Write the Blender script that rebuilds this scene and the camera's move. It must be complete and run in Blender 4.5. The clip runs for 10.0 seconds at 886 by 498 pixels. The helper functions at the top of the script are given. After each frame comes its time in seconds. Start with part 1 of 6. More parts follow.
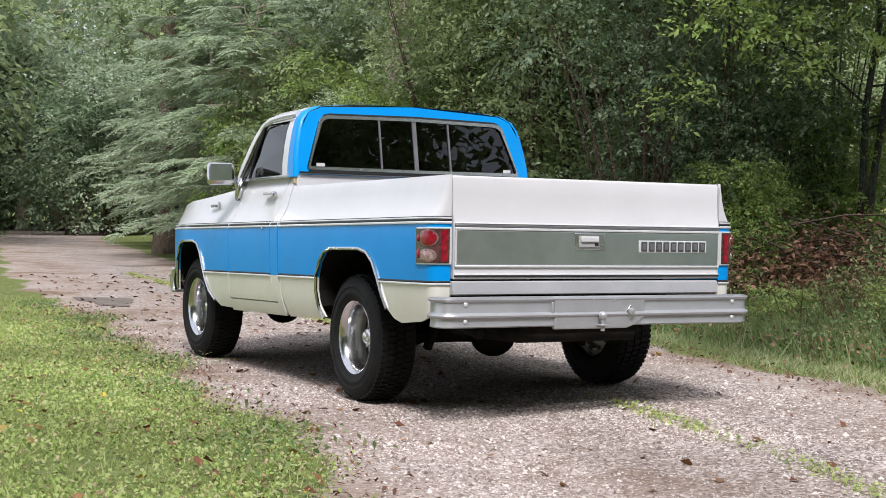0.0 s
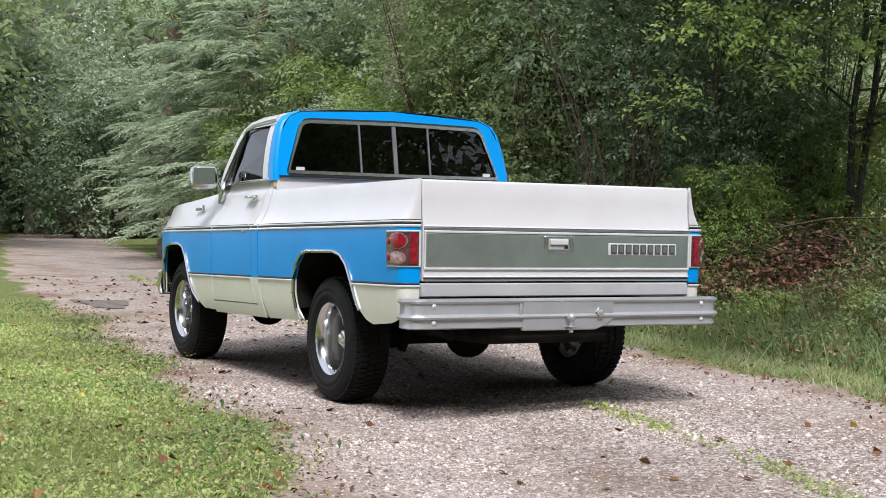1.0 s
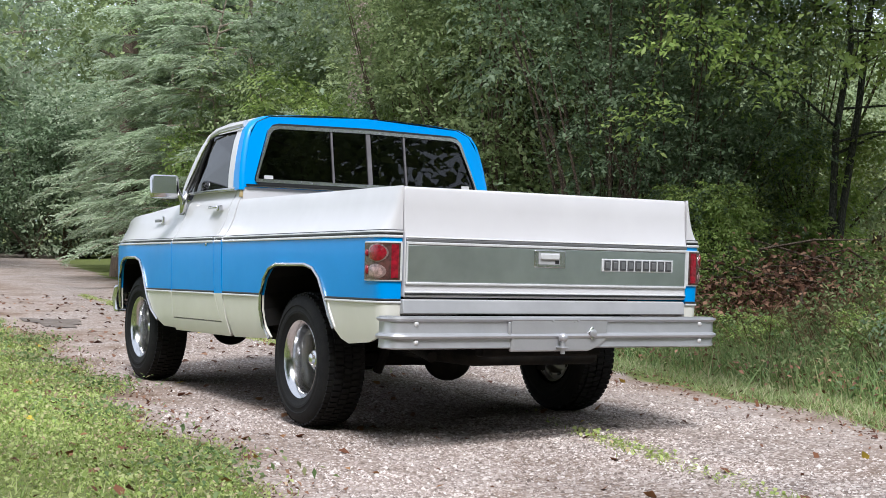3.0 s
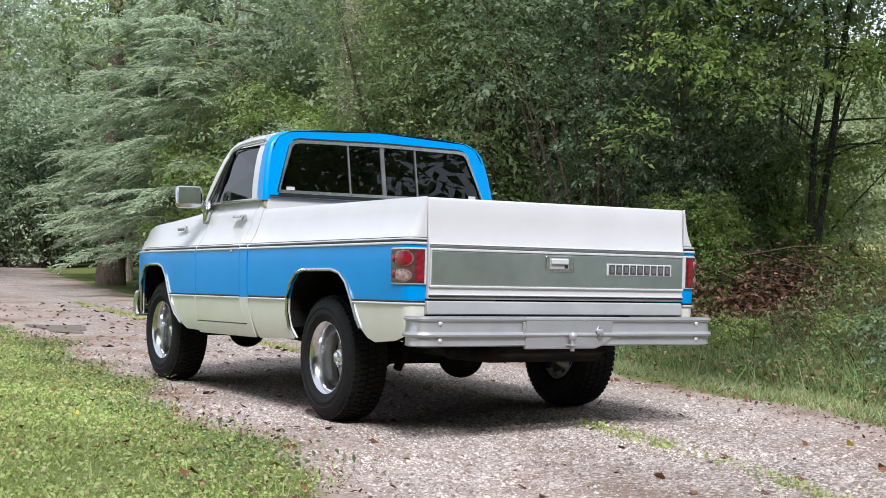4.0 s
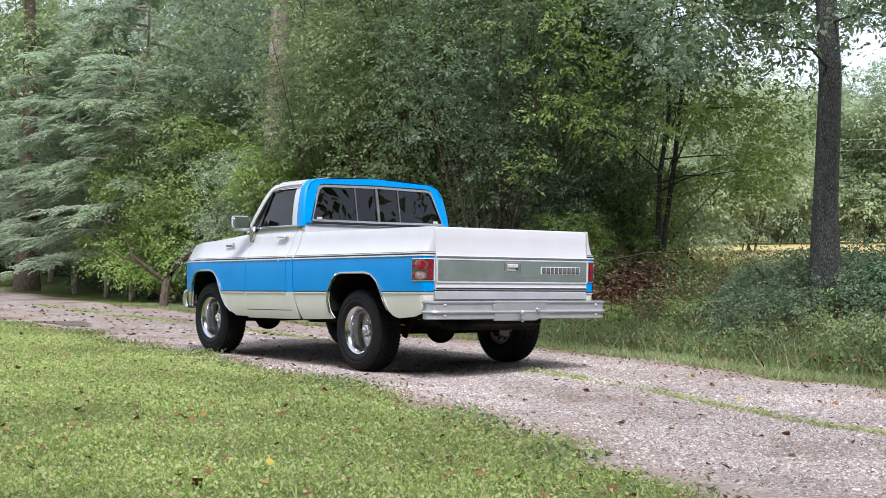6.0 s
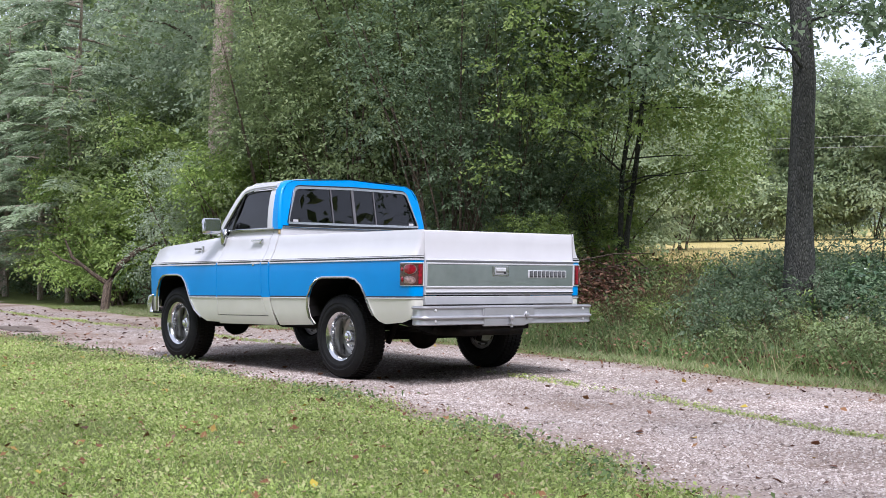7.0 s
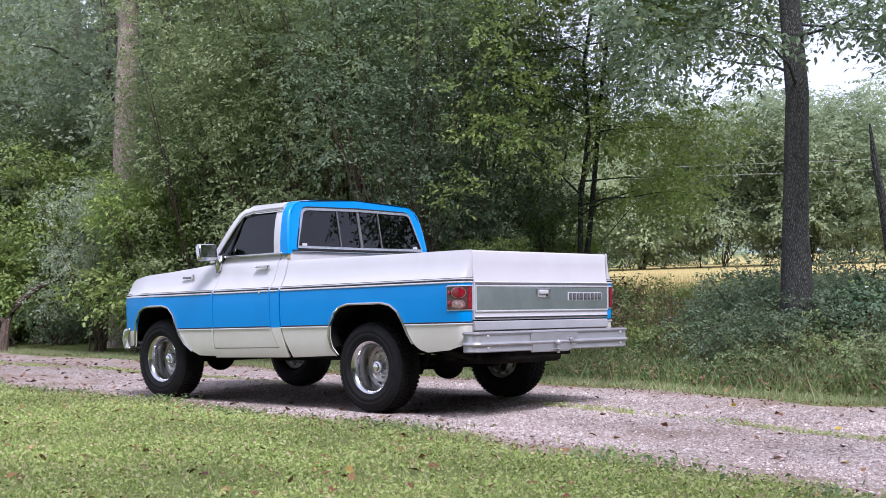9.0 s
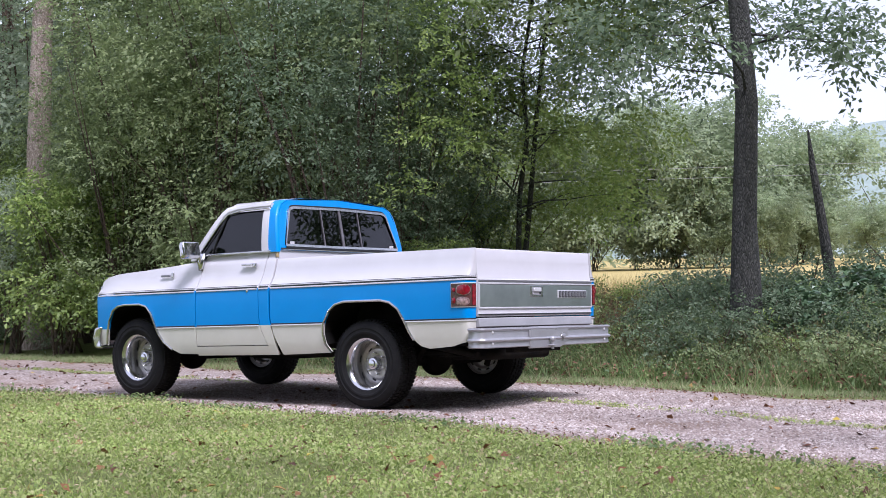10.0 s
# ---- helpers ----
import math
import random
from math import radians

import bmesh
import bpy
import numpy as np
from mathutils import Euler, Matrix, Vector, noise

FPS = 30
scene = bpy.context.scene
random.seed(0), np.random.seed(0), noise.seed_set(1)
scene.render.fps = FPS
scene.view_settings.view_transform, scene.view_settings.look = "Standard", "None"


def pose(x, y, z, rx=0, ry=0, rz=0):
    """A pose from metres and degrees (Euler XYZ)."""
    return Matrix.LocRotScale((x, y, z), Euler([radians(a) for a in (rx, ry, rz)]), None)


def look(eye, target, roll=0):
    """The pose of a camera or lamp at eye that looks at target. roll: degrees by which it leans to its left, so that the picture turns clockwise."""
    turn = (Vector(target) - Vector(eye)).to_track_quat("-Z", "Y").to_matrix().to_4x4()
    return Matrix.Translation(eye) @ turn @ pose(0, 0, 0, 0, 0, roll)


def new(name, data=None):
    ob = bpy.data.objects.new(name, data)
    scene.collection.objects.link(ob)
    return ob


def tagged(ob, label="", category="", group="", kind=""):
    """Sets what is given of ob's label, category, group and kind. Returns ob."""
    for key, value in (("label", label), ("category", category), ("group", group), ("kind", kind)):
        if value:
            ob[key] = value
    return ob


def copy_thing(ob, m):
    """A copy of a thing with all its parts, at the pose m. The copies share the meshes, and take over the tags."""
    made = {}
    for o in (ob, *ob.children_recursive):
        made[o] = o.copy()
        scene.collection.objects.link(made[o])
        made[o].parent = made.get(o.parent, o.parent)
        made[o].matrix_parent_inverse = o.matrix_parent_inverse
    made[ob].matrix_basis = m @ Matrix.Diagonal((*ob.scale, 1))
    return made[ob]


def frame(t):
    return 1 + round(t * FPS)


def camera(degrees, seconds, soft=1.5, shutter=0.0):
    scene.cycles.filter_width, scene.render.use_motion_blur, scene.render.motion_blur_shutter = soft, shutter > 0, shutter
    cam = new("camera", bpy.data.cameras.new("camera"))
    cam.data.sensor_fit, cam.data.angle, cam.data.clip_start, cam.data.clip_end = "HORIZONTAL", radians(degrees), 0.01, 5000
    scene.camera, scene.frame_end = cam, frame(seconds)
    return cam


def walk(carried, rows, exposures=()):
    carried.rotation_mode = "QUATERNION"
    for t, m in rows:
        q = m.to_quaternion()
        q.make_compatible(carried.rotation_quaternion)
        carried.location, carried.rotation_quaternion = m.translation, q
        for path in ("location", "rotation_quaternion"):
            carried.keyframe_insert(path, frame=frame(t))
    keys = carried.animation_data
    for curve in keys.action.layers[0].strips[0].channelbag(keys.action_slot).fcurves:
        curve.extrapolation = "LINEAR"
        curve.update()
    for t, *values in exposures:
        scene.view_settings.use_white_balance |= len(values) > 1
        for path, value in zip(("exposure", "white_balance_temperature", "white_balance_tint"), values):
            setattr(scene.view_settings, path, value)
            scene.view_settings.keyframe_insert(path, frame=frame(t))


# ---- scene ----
# ---- camera ----
LENS = 34.0
PATH = [
    (0, (-4.678, -7.858, 1.137), (-3.718, -6.104, 1.09), 1.2),
    (0.5, (-4.54, -7.902, 1.147), (-3.591, -6.142, 1.099), 1.2),
    (1, (-4.535, -8.082, 1.142), (-3.59, -6.32, 1.099), 1.2),
    (1.2, (-4.257, -7.459, 1.105), (-3.296, -5.705, 1.068), 1.3),
    (1.5, (-4.064, -7.1, 1.095), (-3.096, -5.35, 1.06), 1.3),
    (2, (-4.146, -7.21, 1.084), (-3.166, -5.466, 1.06), 1.3),
    (2.5, (-4.263, -7.393, 1.077), (-3.274, -5.655, 1.063), 1.6),
    (4, (-4.929, -7.896, 1.041), (-3.895, -6.183, 1.048), 1.7),
    (4.5, (-5.496, -8.47, 1.051), (-4.43, -6.778, 1.06), 1.4),
    (5, (-6.088, -9.031, 1.066), (-4.981, -7.365, 1.071), 1.2),
    (5.5, (-7.281, -10.431, 1.108), (-6.134, -8.792, 1.112), 1.1),
    (5.7, (-8.052, -11.251, 1.066), (-6.879, -9.631, 1.075), 1.1),
    (6.8, (-8.952, -10.648, 1.036), (-7.644, -9.135, 1.057), 1.0),
    (7, (-8.888, -10.506, 1.09), (-7.577, -8.995, 1.106), 0.9),
    (7.5, (-9.03, -9.948, 1.079), (-7.67, -8.482, 1.103), 0.6),
    (8, (-9.157, -9.439, 1.062), (-7.759, -8.009, 1.098), 0.1),
    (8.5, (-9.353, -8.981, 1.081), (-7.917, -7.59, 1.126), -0.1),
    (9, (-9.633, -8.588, 0.973), (-8.146, -7.252, 1.04), -0.2),
    (9.5, (-10.004, -8.232, 0.979), (-8.46, -6.962, 1.047), -0.3),
    (10, (-10.568, -7.763, 0.914), (-8.952, -6.587, 0.987), -0.2),
]
cam = camera(LENS, 10.0, soft=0.8)
walk(cam, [(t, look(e, g, r)) for t, e, g, r in PATH], exposures=[(0.0, 0.56, 6250, 13), (2.5, 0.57, 6080, 11), (5.0, 0.64, 6020, 11), (7.0, 0.59, 5850, 18), (8.5, 0.55, 5750, 24), (10.0, 0.52, 5720, 26)])

# ---- light: overcast day, a broad soft sun from behind the camera ----
world = bpy.data.worlds.new("overcast_sky")
scene.world = world
world.use_nodes = True
wn, wl = world.node_tree.nodes, world.node_tree.links
sky = wn.new("ShaderNodeTexSky")
sky.sky_type = "NISHITA"
sky.sun_disc = False
sky.sun_elevation = radians(52)
sky.sun_rotation = radians(208)
cloud = wn.new("ShaderNodeMix")
cloud.data_type = "RGBA"
cloud.inputs["Factor"].default_value = 0.8
cloud.inputs["B"].default_value = (5.1, 5.25, 5.5, 1)
wl.new(sky.outputs["Color"], cloud.inputs["A"])
wl.new(cloud.outputs["Result"], wn["Background"].inputs["Color"])
wn["Background"].inputs["Strength"].default_value = 0.148
sun = new("sun", bpy.data.lights.new("sun", "SUN"))
sun.data.energy = 3.0
sun.data.angle = radians(18)
sun.data.color = (1.0, 0.975, 0.94)
sun.matrix_world = look((-8.6, -16.2, 23.5), (0, 0, 0))


# ---- materials ----
def nodes_of(name):
    m = bpy.data.materials.new(name)
    m.use_nodes = True
    return m, m.node_tree.nodes, m.node_tree.links, m.node_tree.nodes["Principled BSDF"]


def ramp(n, stops):
    r = n.new("ShaderNodeValToRGB")
    while len(r.color_ramp.elements) < len(stops):
        r.color_ramp.elements.new(0.5)
    for e, (p, c) in zip(r.color_ramp.elements, stops):
        e.position, e.color = p, (*c, 1)
    return r


def noise_tex(n, l, scale, detail=6, rough=0.6, coord="Object"):
    c = n.new("ShaderNodeTexCoord")
    t = n.new("ShaderNodeTexNoise")
    t.inputs["Scale"].default_value, t.inputs["Detail"].default_value = scale, detail
    t.inputs["Roughness"].default_value = rough
    l.new(c.outputs[coord], t.inputs["Vector"])
    return t


def surface(name, color, color2=None, rough=0.5, metal=0.0, scale=8, bump=0.0, bscale=60, coat=0.0, vary=0.12, spec=0.5):
    """A plain surface with colour drift at a broad scale, roughness drift and a fine bump."""
    m, n, l, b = nodes_of(name)
    color2 = color2 or tuple(c * (1 - vary) for c in color)
    t = noise_tex(n, l, scale)
    r = ramp(n, [(0.35, color), (0.7, color2)])
    l.new(t.outputs["Fac"], r.inputs["Fac"])
    l.new(r.outputs["Color"], b.inputs["Base Color"])
    b.inputs["Metallic"].default_value = metal
    b.inputs["Specular IOR Level"].default_value = spec
    b.inputs["Coat Weight"].default_value = coat
    b.inputs["Coat Roughness"].default_value = 0.04
    t2 = noise_tex(n, l, scale * 4)
    mr = n.new("ShaderNodeMapRange")
    mr.inputs["To Min"].default_value, mr.inputs["To Max"].default_value = rough * 0.8, min(1, rough * 1.25)
    l.new(t2.outputs["Fac"], mr.inputs["Value"])
    l.new(mr.outputs["Result"], b.inputs["Roughness"])
    if bump:
        t3 = noise_tex(n, l, bscale, 4)
        bp = n.new("ShaderNodeBump")
        bp.inputs["Strength"].default_value, bp.inputs["Distance"].default_value = bump, 0.01
        l.new(t3.outputs["Fac"], bp.inputs["Height"])
        l.new(bp.outputs["Normal"], b.inputs["Normal"])
    return m


WHITE = surface("white_paint", (0.63, 0.617, 0.632), (0.59, 0.577, 0.592), 0.32, coat=0.5, scale=3)
CREAM = surface("cream_lower_paint", (0.7, 0.68, 0.61), (0.64, 0.62, 0.545), 0.36, coat=0.4, scale=3)
BLUE = surface("sky_blue_paint", (0.0, 0.275, 0.73), (0.0, 0.256, 0.68), 0.35, coat=0.12, scale=2, spec=0.25)
CHROME = surface("chrome", (0.7, 0.7, 0.71), (0.56, 0.56, 0.57), 0.19, 1.0, scale=12)
TRIM = surface("bright_trim", (0.62, 0.62, 0.62), (0.5, 0.5, 0.5), 0.25, 1.0, scale=20)
SILVER = surface("silver_bumper_paint", (0.5, 0.5, 0.52), (0.44, 0.44, 0.46), 0.42, 0.6, scale=6, bump=0.05, bscale=180)
PANEL = surface("brushed_grey_panel", (0.53, 0.57, 0.56), (0.43, 0.47, 0.46), 0.3, 0.9, scale=5, bump=0.05, bscale=200)
SILL = surface("grey_sill_paint", (0.4, 0.4, 0.41), (0.34, 0.34, 0.35), 0.5, scale=6)
BLACK = surface("black_strip", (0.012, 0.012, 0.013), None, 0.5)
BRIGHT = surface("bright_polished_trim", (0.76, 0.76, 0.77), (0.66, 0.66, 0.67), 0.3, 0.3, scale=20)
LAMPBED = surface("smoked_lamp_housing", (0.12, 0.05, 0.045), (0.03, 0.02, 0.018), 0.12, coat=0.6, scale=40, bump=0.3, bscale=70)
REVERSE = surface("frosted_reverse_lens", (0.5, 0.33, 0.31), (0.14, 0.09, 0.08), 0.2, coat=0.5, scale=45, bump=0.4, bscale=120)
RUBBER = surface("tyre_rubber", (0.008, 0.008, 0.009), (0.015, 0.015, 0.014), 0.75, scale=14, bump=0.25, bscale=90, spec=0.2)
UNDER = surface("undercarriage_grime", (0.008, 0.008, 0.008), (0.02, 0.017, 0.014), 0.9, scale=9, bump=0.4, bscale=40, spec=0.1)
LINER = surface("dark_wheel_well", (0.006, 0.006, 0.007), (0.014, 0.013, 0.012), 0.9, scale=6, spec=0.1)
ALLOY = surface("cast_wheel_centre", (0.5, 0.485, 0.46), (0.36, 0.345, 0.325), 0.4, 0.8, scale=25)
VINYL = surface("dark_blue_vinyl", (0.03, 0.035, 0.06), None, 0.6)
REDLENS = surface("red_lens", (0.34, 0.005, 0.02), (0.1, 0.002, 0.008), 0.18, coat=0.5, scale=40, bump=0.35, bscale=110)
CLEARLENS = surface("clear_reverse_lens", (0.3, 0.2, 0.19), (0.08, 0.05, 0.05), 0.15, coat=0.5, scale=45)
BADGE = surface("badge_grey", (0.24, 0.24, 0.25), None, 0.35, 0.6)
LETTER = surface("dark_badge_fill", (0.07, 0.07, 0.075), None, 0.45)
DIVIDER = surface("dull_window_divider", (0.2, 0.19, 0.2), (0.13, 0.12, 0.13), 0.5, 0.3)


def glass_mat(name, tint, rough=0.0):
    m, n, l, b = nodes_of(name)
    b.inputs["Base Color"].default_value = (*tint, 1)
    b.inputs["Transmission Weight"].default_value = 1.0
    b.inputs["Roughness"].default_value = rough
    b.inputs["IOR"].default_value = 1.5
    return m


TINT = glass_mat("tinted_glass", (0.03, 0.032, 0.036))


def leaf_mat(name, stops, gloss=0.45, trans=0.35):
    m, n, l, b = nodes_of(name)
    g = n.new("ShaderNodeNewGeometry")
    r = ramp(n, stops)
    l.new(g.outputs["Random Per Island"], r.inputs["Fac"])
    t = noise_tex(n, l, 0.5, 3)
    hsv = n.new("ShaderNodeHueSaturation")
    mr = n.new("ShaderNodeMapRange")
    mr.inputs["From Min"].default_value, mr.inputs["From Max"].default_value = 0.3, 0.7
    mr.inputs["To Min"].default_value, mr.inputs["To Max"].default_value = 0.65, 1.3
    l.new(t.outputs["Fac"], mr.inputs["Value"])
    l.new(mr.outputs["Result"], hsv.inputs["Value"])
    l.new(r.outputs["Color"], hsv.inputs["Color"])
    l.new(hsv.outputs["Color"], b.inputs["Base Color"])
    b.inputs["Roughness"].default_value = gloss
    b.inputs["Specular IOR Level"].default_value = 0.4
    tr = n.new("ShaderNodeBsdfTranslucent")
    l.new(hsv.outputs["Color"], tr.inputs["Color"])
    mx = n.new("ShaderNodeMixShader")
    mx.inputs["Fac"].default_value = trans
    l.new(b.outputs["BSDF"], mx.inputs[1])
    l.new(tr.outputs["BSDF"], mx.inputs[2])
    l.new(mx.outputs["Shader"], n["Material Output"].inputs["Surface"])
    return m


LEAF_DARK = leaf_mat("deep_green_leaves", [(0.0, (0.11, 0.165, 0.088)), (0.5, (0.175, 0.245, 0.135)), (0.9, (0.24, 0.315, 0.19)), (1.0, (0.36, 0.43, 0.29))], 0.58, 0.5)
LEAF_MID = leaf_mat("mid_green_leaves", [(0.0, (0.2, 0.265, 0.115)), (0.5, (0.28, 0.355, 0.155)), (1.0, (0.38, 0.45, 0.215))], 0.5, 0.45)
LEAF_LIME = leaf_mat("yellow_green_leaves", [(0.0, (0.21, 0.31, 0.085)), (0.5, (0.31, 0.42, 0.115)), (1.0, (0.43, 0.52, 0.17))], 0.5, 0.5)
# grey-green leaves, their base lifted paler to take in some haze
LEAF_GREY = leaf_mat("grey_green_leaves", [(0.0, (0.29, 0.37, 0.24)), (0.5, (0.41, 0.49, 0.325)), (1.0, (0.53, 0.6, 0.43))], 0.45, 0.5)
# far leaves: the haze of distance is mixed into a paler base colour
LEAF_HAZED = leaf_mat("haze_paled_leaves", [(0.0, (0.34, 0.42, 0.25)), (0.5, (0.39, 0.47, 0.285)), (1.0, (0.45, 0.52, 0.335))], 0.8, 0.55)
IVY = leaf_mat("glossy_ivy_leaves", [(0.0, (0.05, 0.1, 0.05)), (0.6, (0.1, 0.17, 0.08)), (1.0, (0.2, 0.27, 0.15))], 0.28, 0.2)
GRASS = leaf_mat("lawn_grass", [(0.0, (0.19, 0.275, 0.07)), (0.3, (0.38, 0.485, 0.13)), (0.65, (0.48, 0.555, 0.19)), (0.88, (0.54, 0.57, 0.26)), (1.0, (0.6, 0.46, 0.3))], 0.6, 0.4)
WEED = leaf_mat("roadside_weeds", [(0.0, (0.12, 0.19, 0.07)), (0.6, (0.24, 0.335, 0.125)), (0.85, (0.37, 0.385, 0.19)), (1.0, (0.36, 0.265, 0.165))], 0.6, 0.45)
VERGE = leaf_mat("dusty_verge_grass", [(0.0, (0.18, 0.25, 0.09)), (0.5, (0.31, 0.38, 0.17)), (0.8, (0.42, 0.42, 0.25)), (1.0, (0.4, 0.3, 0.21))], 0.7, 0.35)
STRAW = leaf_mat("dry_straw", [(0.0, (0.3, 0.25, 0.1)), (0.5, (0.45, 0.38, 0.17)), (1.0, (0.55, 0.48, 0.25))], 0.7, 0.3)
DEADLEAF = leaf_mat("dead_leaves", [(0.0, (0.1, 0.035, 0.02)), (0.5, (0.2, 0.08, 0.035)), (0.85, (0.3, 0.15, 0.06)), (1.0, (0.55, 0.42, 0.05))], 0.7, 0.1)
LITTER = leaf_mat("crumbled_pale_leaves", [(0.0, (0.14, 0.08, 0.05)), (0.5, (0.33, 0.22, 0.14)), (1.0, (0.52, 0.4, 0.27))], 0.8, 0.1)
BRUSH = leaf_mat("dead_brush", [(0.0, (0.075, 0.032, 0.022)), (0.6, (0.17, 0.08, 0.048)), (1.0, (0.33, 0.19, 0.12))], 0.8, 0.05)


def bark_mat(name, c1, c2):
    m, n, l, b = nodes_of(name)
    c = n.new("ShaderNodeTexCoord")
    mp = n.new("ShaderNodeMapping")
    mp.inputs["Scale"].default_value = (9, 9, 2.4)
    l.new(c.outputs["Object"], mp.inputs["Vector"])
    v = n.new("ShaderNodeTexVoronoi")
    v.feature = "DISTANCE_TO_EDGE"
    v.inputs["Scale"].default_value = 7
    l.new(mp.outputs["Vector"], v.inputs["Vector"])
    t = n.new("ShaderNodeTexNoise")
    t.inputs["Scale"].default_value, t.inputs["Detail"].default_value = 3, 8
    l.new(mp.outputs["Vector"], t.inputs["Vector"])
    mul = n.new("ShaderNodeMath")
    mul.operation = "MULTIPLY"
    l.new(v.outputs["Distance"], mul.inputs[0])
    mul.inputs[1].default_value = 1.6
    add = n.new("ShaderNodeMath")
    l.new(mul.outputs[0], add.inputs[0])
    l.new(t.outputs["Fac"], add.inputs[1])
    r = ramp(n, [(0.45, c1), (1.0, c2)])
    l.new(add.outputs[0], r.inputs["Fac"])
    l.new(r.outputs["Color"], b.inputs["Base Color"])
    b.inputs["Roughness"].default_value = 0.9
    bp = n.new("ShaderNodeBump")
    bp.inputs["Strength"].default_value, bp.inputs["Distance"].default_value = 0.9, 0.03
    l.new(add.outputs[0], bp.inputs["Height"])
    l.new(bp.outputs["Normal"], b.inputs["Normal"])
    return m


BARK_GREY = bark_mat("grey_bark", (0.03, 0.032, 0.027), (0.11, 0.11, 0.095))
BARK_BROWN = bark_mat("brown_bark", (0.06, 0.042, 0.03), (0.22, 0.16, 0.115))
BARK_PALE = bark_mat("pale_bark", (0.26, 0.2, 0.15), (0.58, 0.49, 0.4))


MUD = surface("wet_mud", (0.12, 0.085, 0.07), (0.19, 0.145, 0.12), 0.45, scale=5, bump=0.15, bscale=25)


def ground_mat():
    """Gravel and lawn soil, told apart by the sheet's own mask."""
    m, n, l, b = nodes_of("ground_gravel_and_turf")
    at = n.new("ShaderNodeAttribute")
    at.attribute_name = "turf"
    c = n.new("ShaderNodeTexCoord")
    v = n.new("ShaderNodeTexVoronoi")
    v.inputs["Scale"].default_value = 40
    l.new(c.outputs["Object"], v.inputs["Vector"])
    sep = n.new("ShaderNodeSeparateColor")
    l.new(v.outputs["Color"], sep.inputs["Color"])
    stone = ramp(n, [(0.0, (0.15, 0.115, 0.1)), (0.35, (0.37, 0.32, 0.3)), (0.75, (0.59, 0.52, 0.482)), (1.0, (0.8, 0.74, 0.7))])
    l.new(sep.outputs["Red"], stone.inputs["Fac"])
    big = noise_tex(n, l, 0.75, 10, 0.7)
    dirt = ramp(n, [(0.38, (0.21, 0.145, 0.105)), (0.52, (0.36, 0.28, 0.232)), (0.68, (0.51, 0.43, 0.385))])
    l.new(big.outputs["Fac"], dirt.inputs["Fac"])
    mix = n.new("ShaderNodeMix")
    mix.data_type = "RGBA"
    fac = n.new("ShaderNodeMapRange")
    fac.inputs["From Min"].default_value, fac.inputs["From Max"].default_value = 0.35, 0.6
    fac.inputs["To Min"].default_value, fac.inputs["To Max"].default_value = 0.3, 0.9
    l.new(big.outputs["Fac"], fac.inputs["Value"])
    bare = n.new("ShaderNodeAttribute")
    bare.attribute_name = "worn"
    sub = n.new("ShaderNodeMath")
    sub.operation, sub.use_clamp = "MULTIPLY_ADD", True
    l.new(bare.outputs["Fac"], sub.inputs[0])
    sub.inputs[1].default_value = -0.5
    l.new(fac.outputs["Result"], sub.inputs[2])
    l.new(sub.outputs[0], mix.inputs["Factor"])
    l.new(dirt.outputs["Color"], mix.inputs["A"])
    # shadow between the stones, painted by darkening colour towards the cell edges
    gap = ramp(n, [(0.3, (1, 1, 1)), (0.8, (0.3, 0.26, 0.24))])
    l.new(v.outputs["Distance"], gap.inputs["Fac"])
    cut = n.new("ShaderNodeMix")
    cut.data_type, cut.blend_type = "RGBA", "MULTIPLY"
    cut.inputs["Factor"].default_value = 1.0
    l.new(stone.outputs["Color"], cut.inputs["A"])
    l.new(gap.outputs["Color"], cut.inputs["B"])
    l.new(cut.outputs["Result"], mix.inputs["B"])
    fine = noise_tex(n, l, 14, 8, 0.7)
    turf = ramp(n, [(0.3, (0.075, 0.075, 0.03)), (0.5, (0.14, 0.17, 0.05)), (0.72, (0.24, 0.25, 0.1))])
    l.new(fine.outputs["Fac"], turf.inputs["Fac"])
    edge = n.new("ShaderNodeMath")
    edge.operation = "ADD"
    wob = n.new("ShaderNodeMapRange")
    wob.inputs["To Min"].default_value, wob.inputs["To Max"].default_value = -0.35, 0.35
    l.new(fine.outputs["Fac"], wob.inputs["Value"])
    l.new(at.outputs["Fac"], edge.inputs[0])
    l.new(wob.outputs["Result"], edge.inputs[1])
    st = n.new("ShaderNodeMapRange")
    st.inputs["From Min"].default_value, st.inputs["From Max"].default_value = 0.38, 0.62
    l.new(edge.outputs[0], st.inputs["Value"])
    fin = n.new("ShaderNodeMix")
    fin.data_type = "RGBA"
    l.new(st.outputs["Result"], fin.inputs["Factor"])
    l.new(mix.outputs["Result"], fin.inputs["A"])
    l.new(turf.outputs["Color"], fin.inputs["B"])
    dry = n.new("ShaderNodeAttribute")
    dry.attribute_name = "field"
    straw = n.new("ShaderNodeMix")
    straw.data_type = "RGBA"
    straw.inputs["B"].default_value = (0.5, 0.4, 0.16, 1)
    l.new(dry.outputs["Fac"], straw.inputs["Factor"])
    l.new(fin.outputs["Result"], straw.inputs["A"])
    l.new(straw.outputs["Result"], b.inputs["Base Color"])
    b.inputs["Roughness"].default_value = 0.95
    b.inputs["Specular IOR Level"].default_value = 0.2
    bp = n.new("ShaderNodeBump")
    bp.inputs["Strength"].default_value, bp.inputs["Distance"].default_value = 0.8, 0.02
    l.new(v.outputs["Distance"], bp.inputs["Height"])
    bp.invert = True
    l.new(bp.outputs["Normal"], b.inputs["Normal"])
    return m


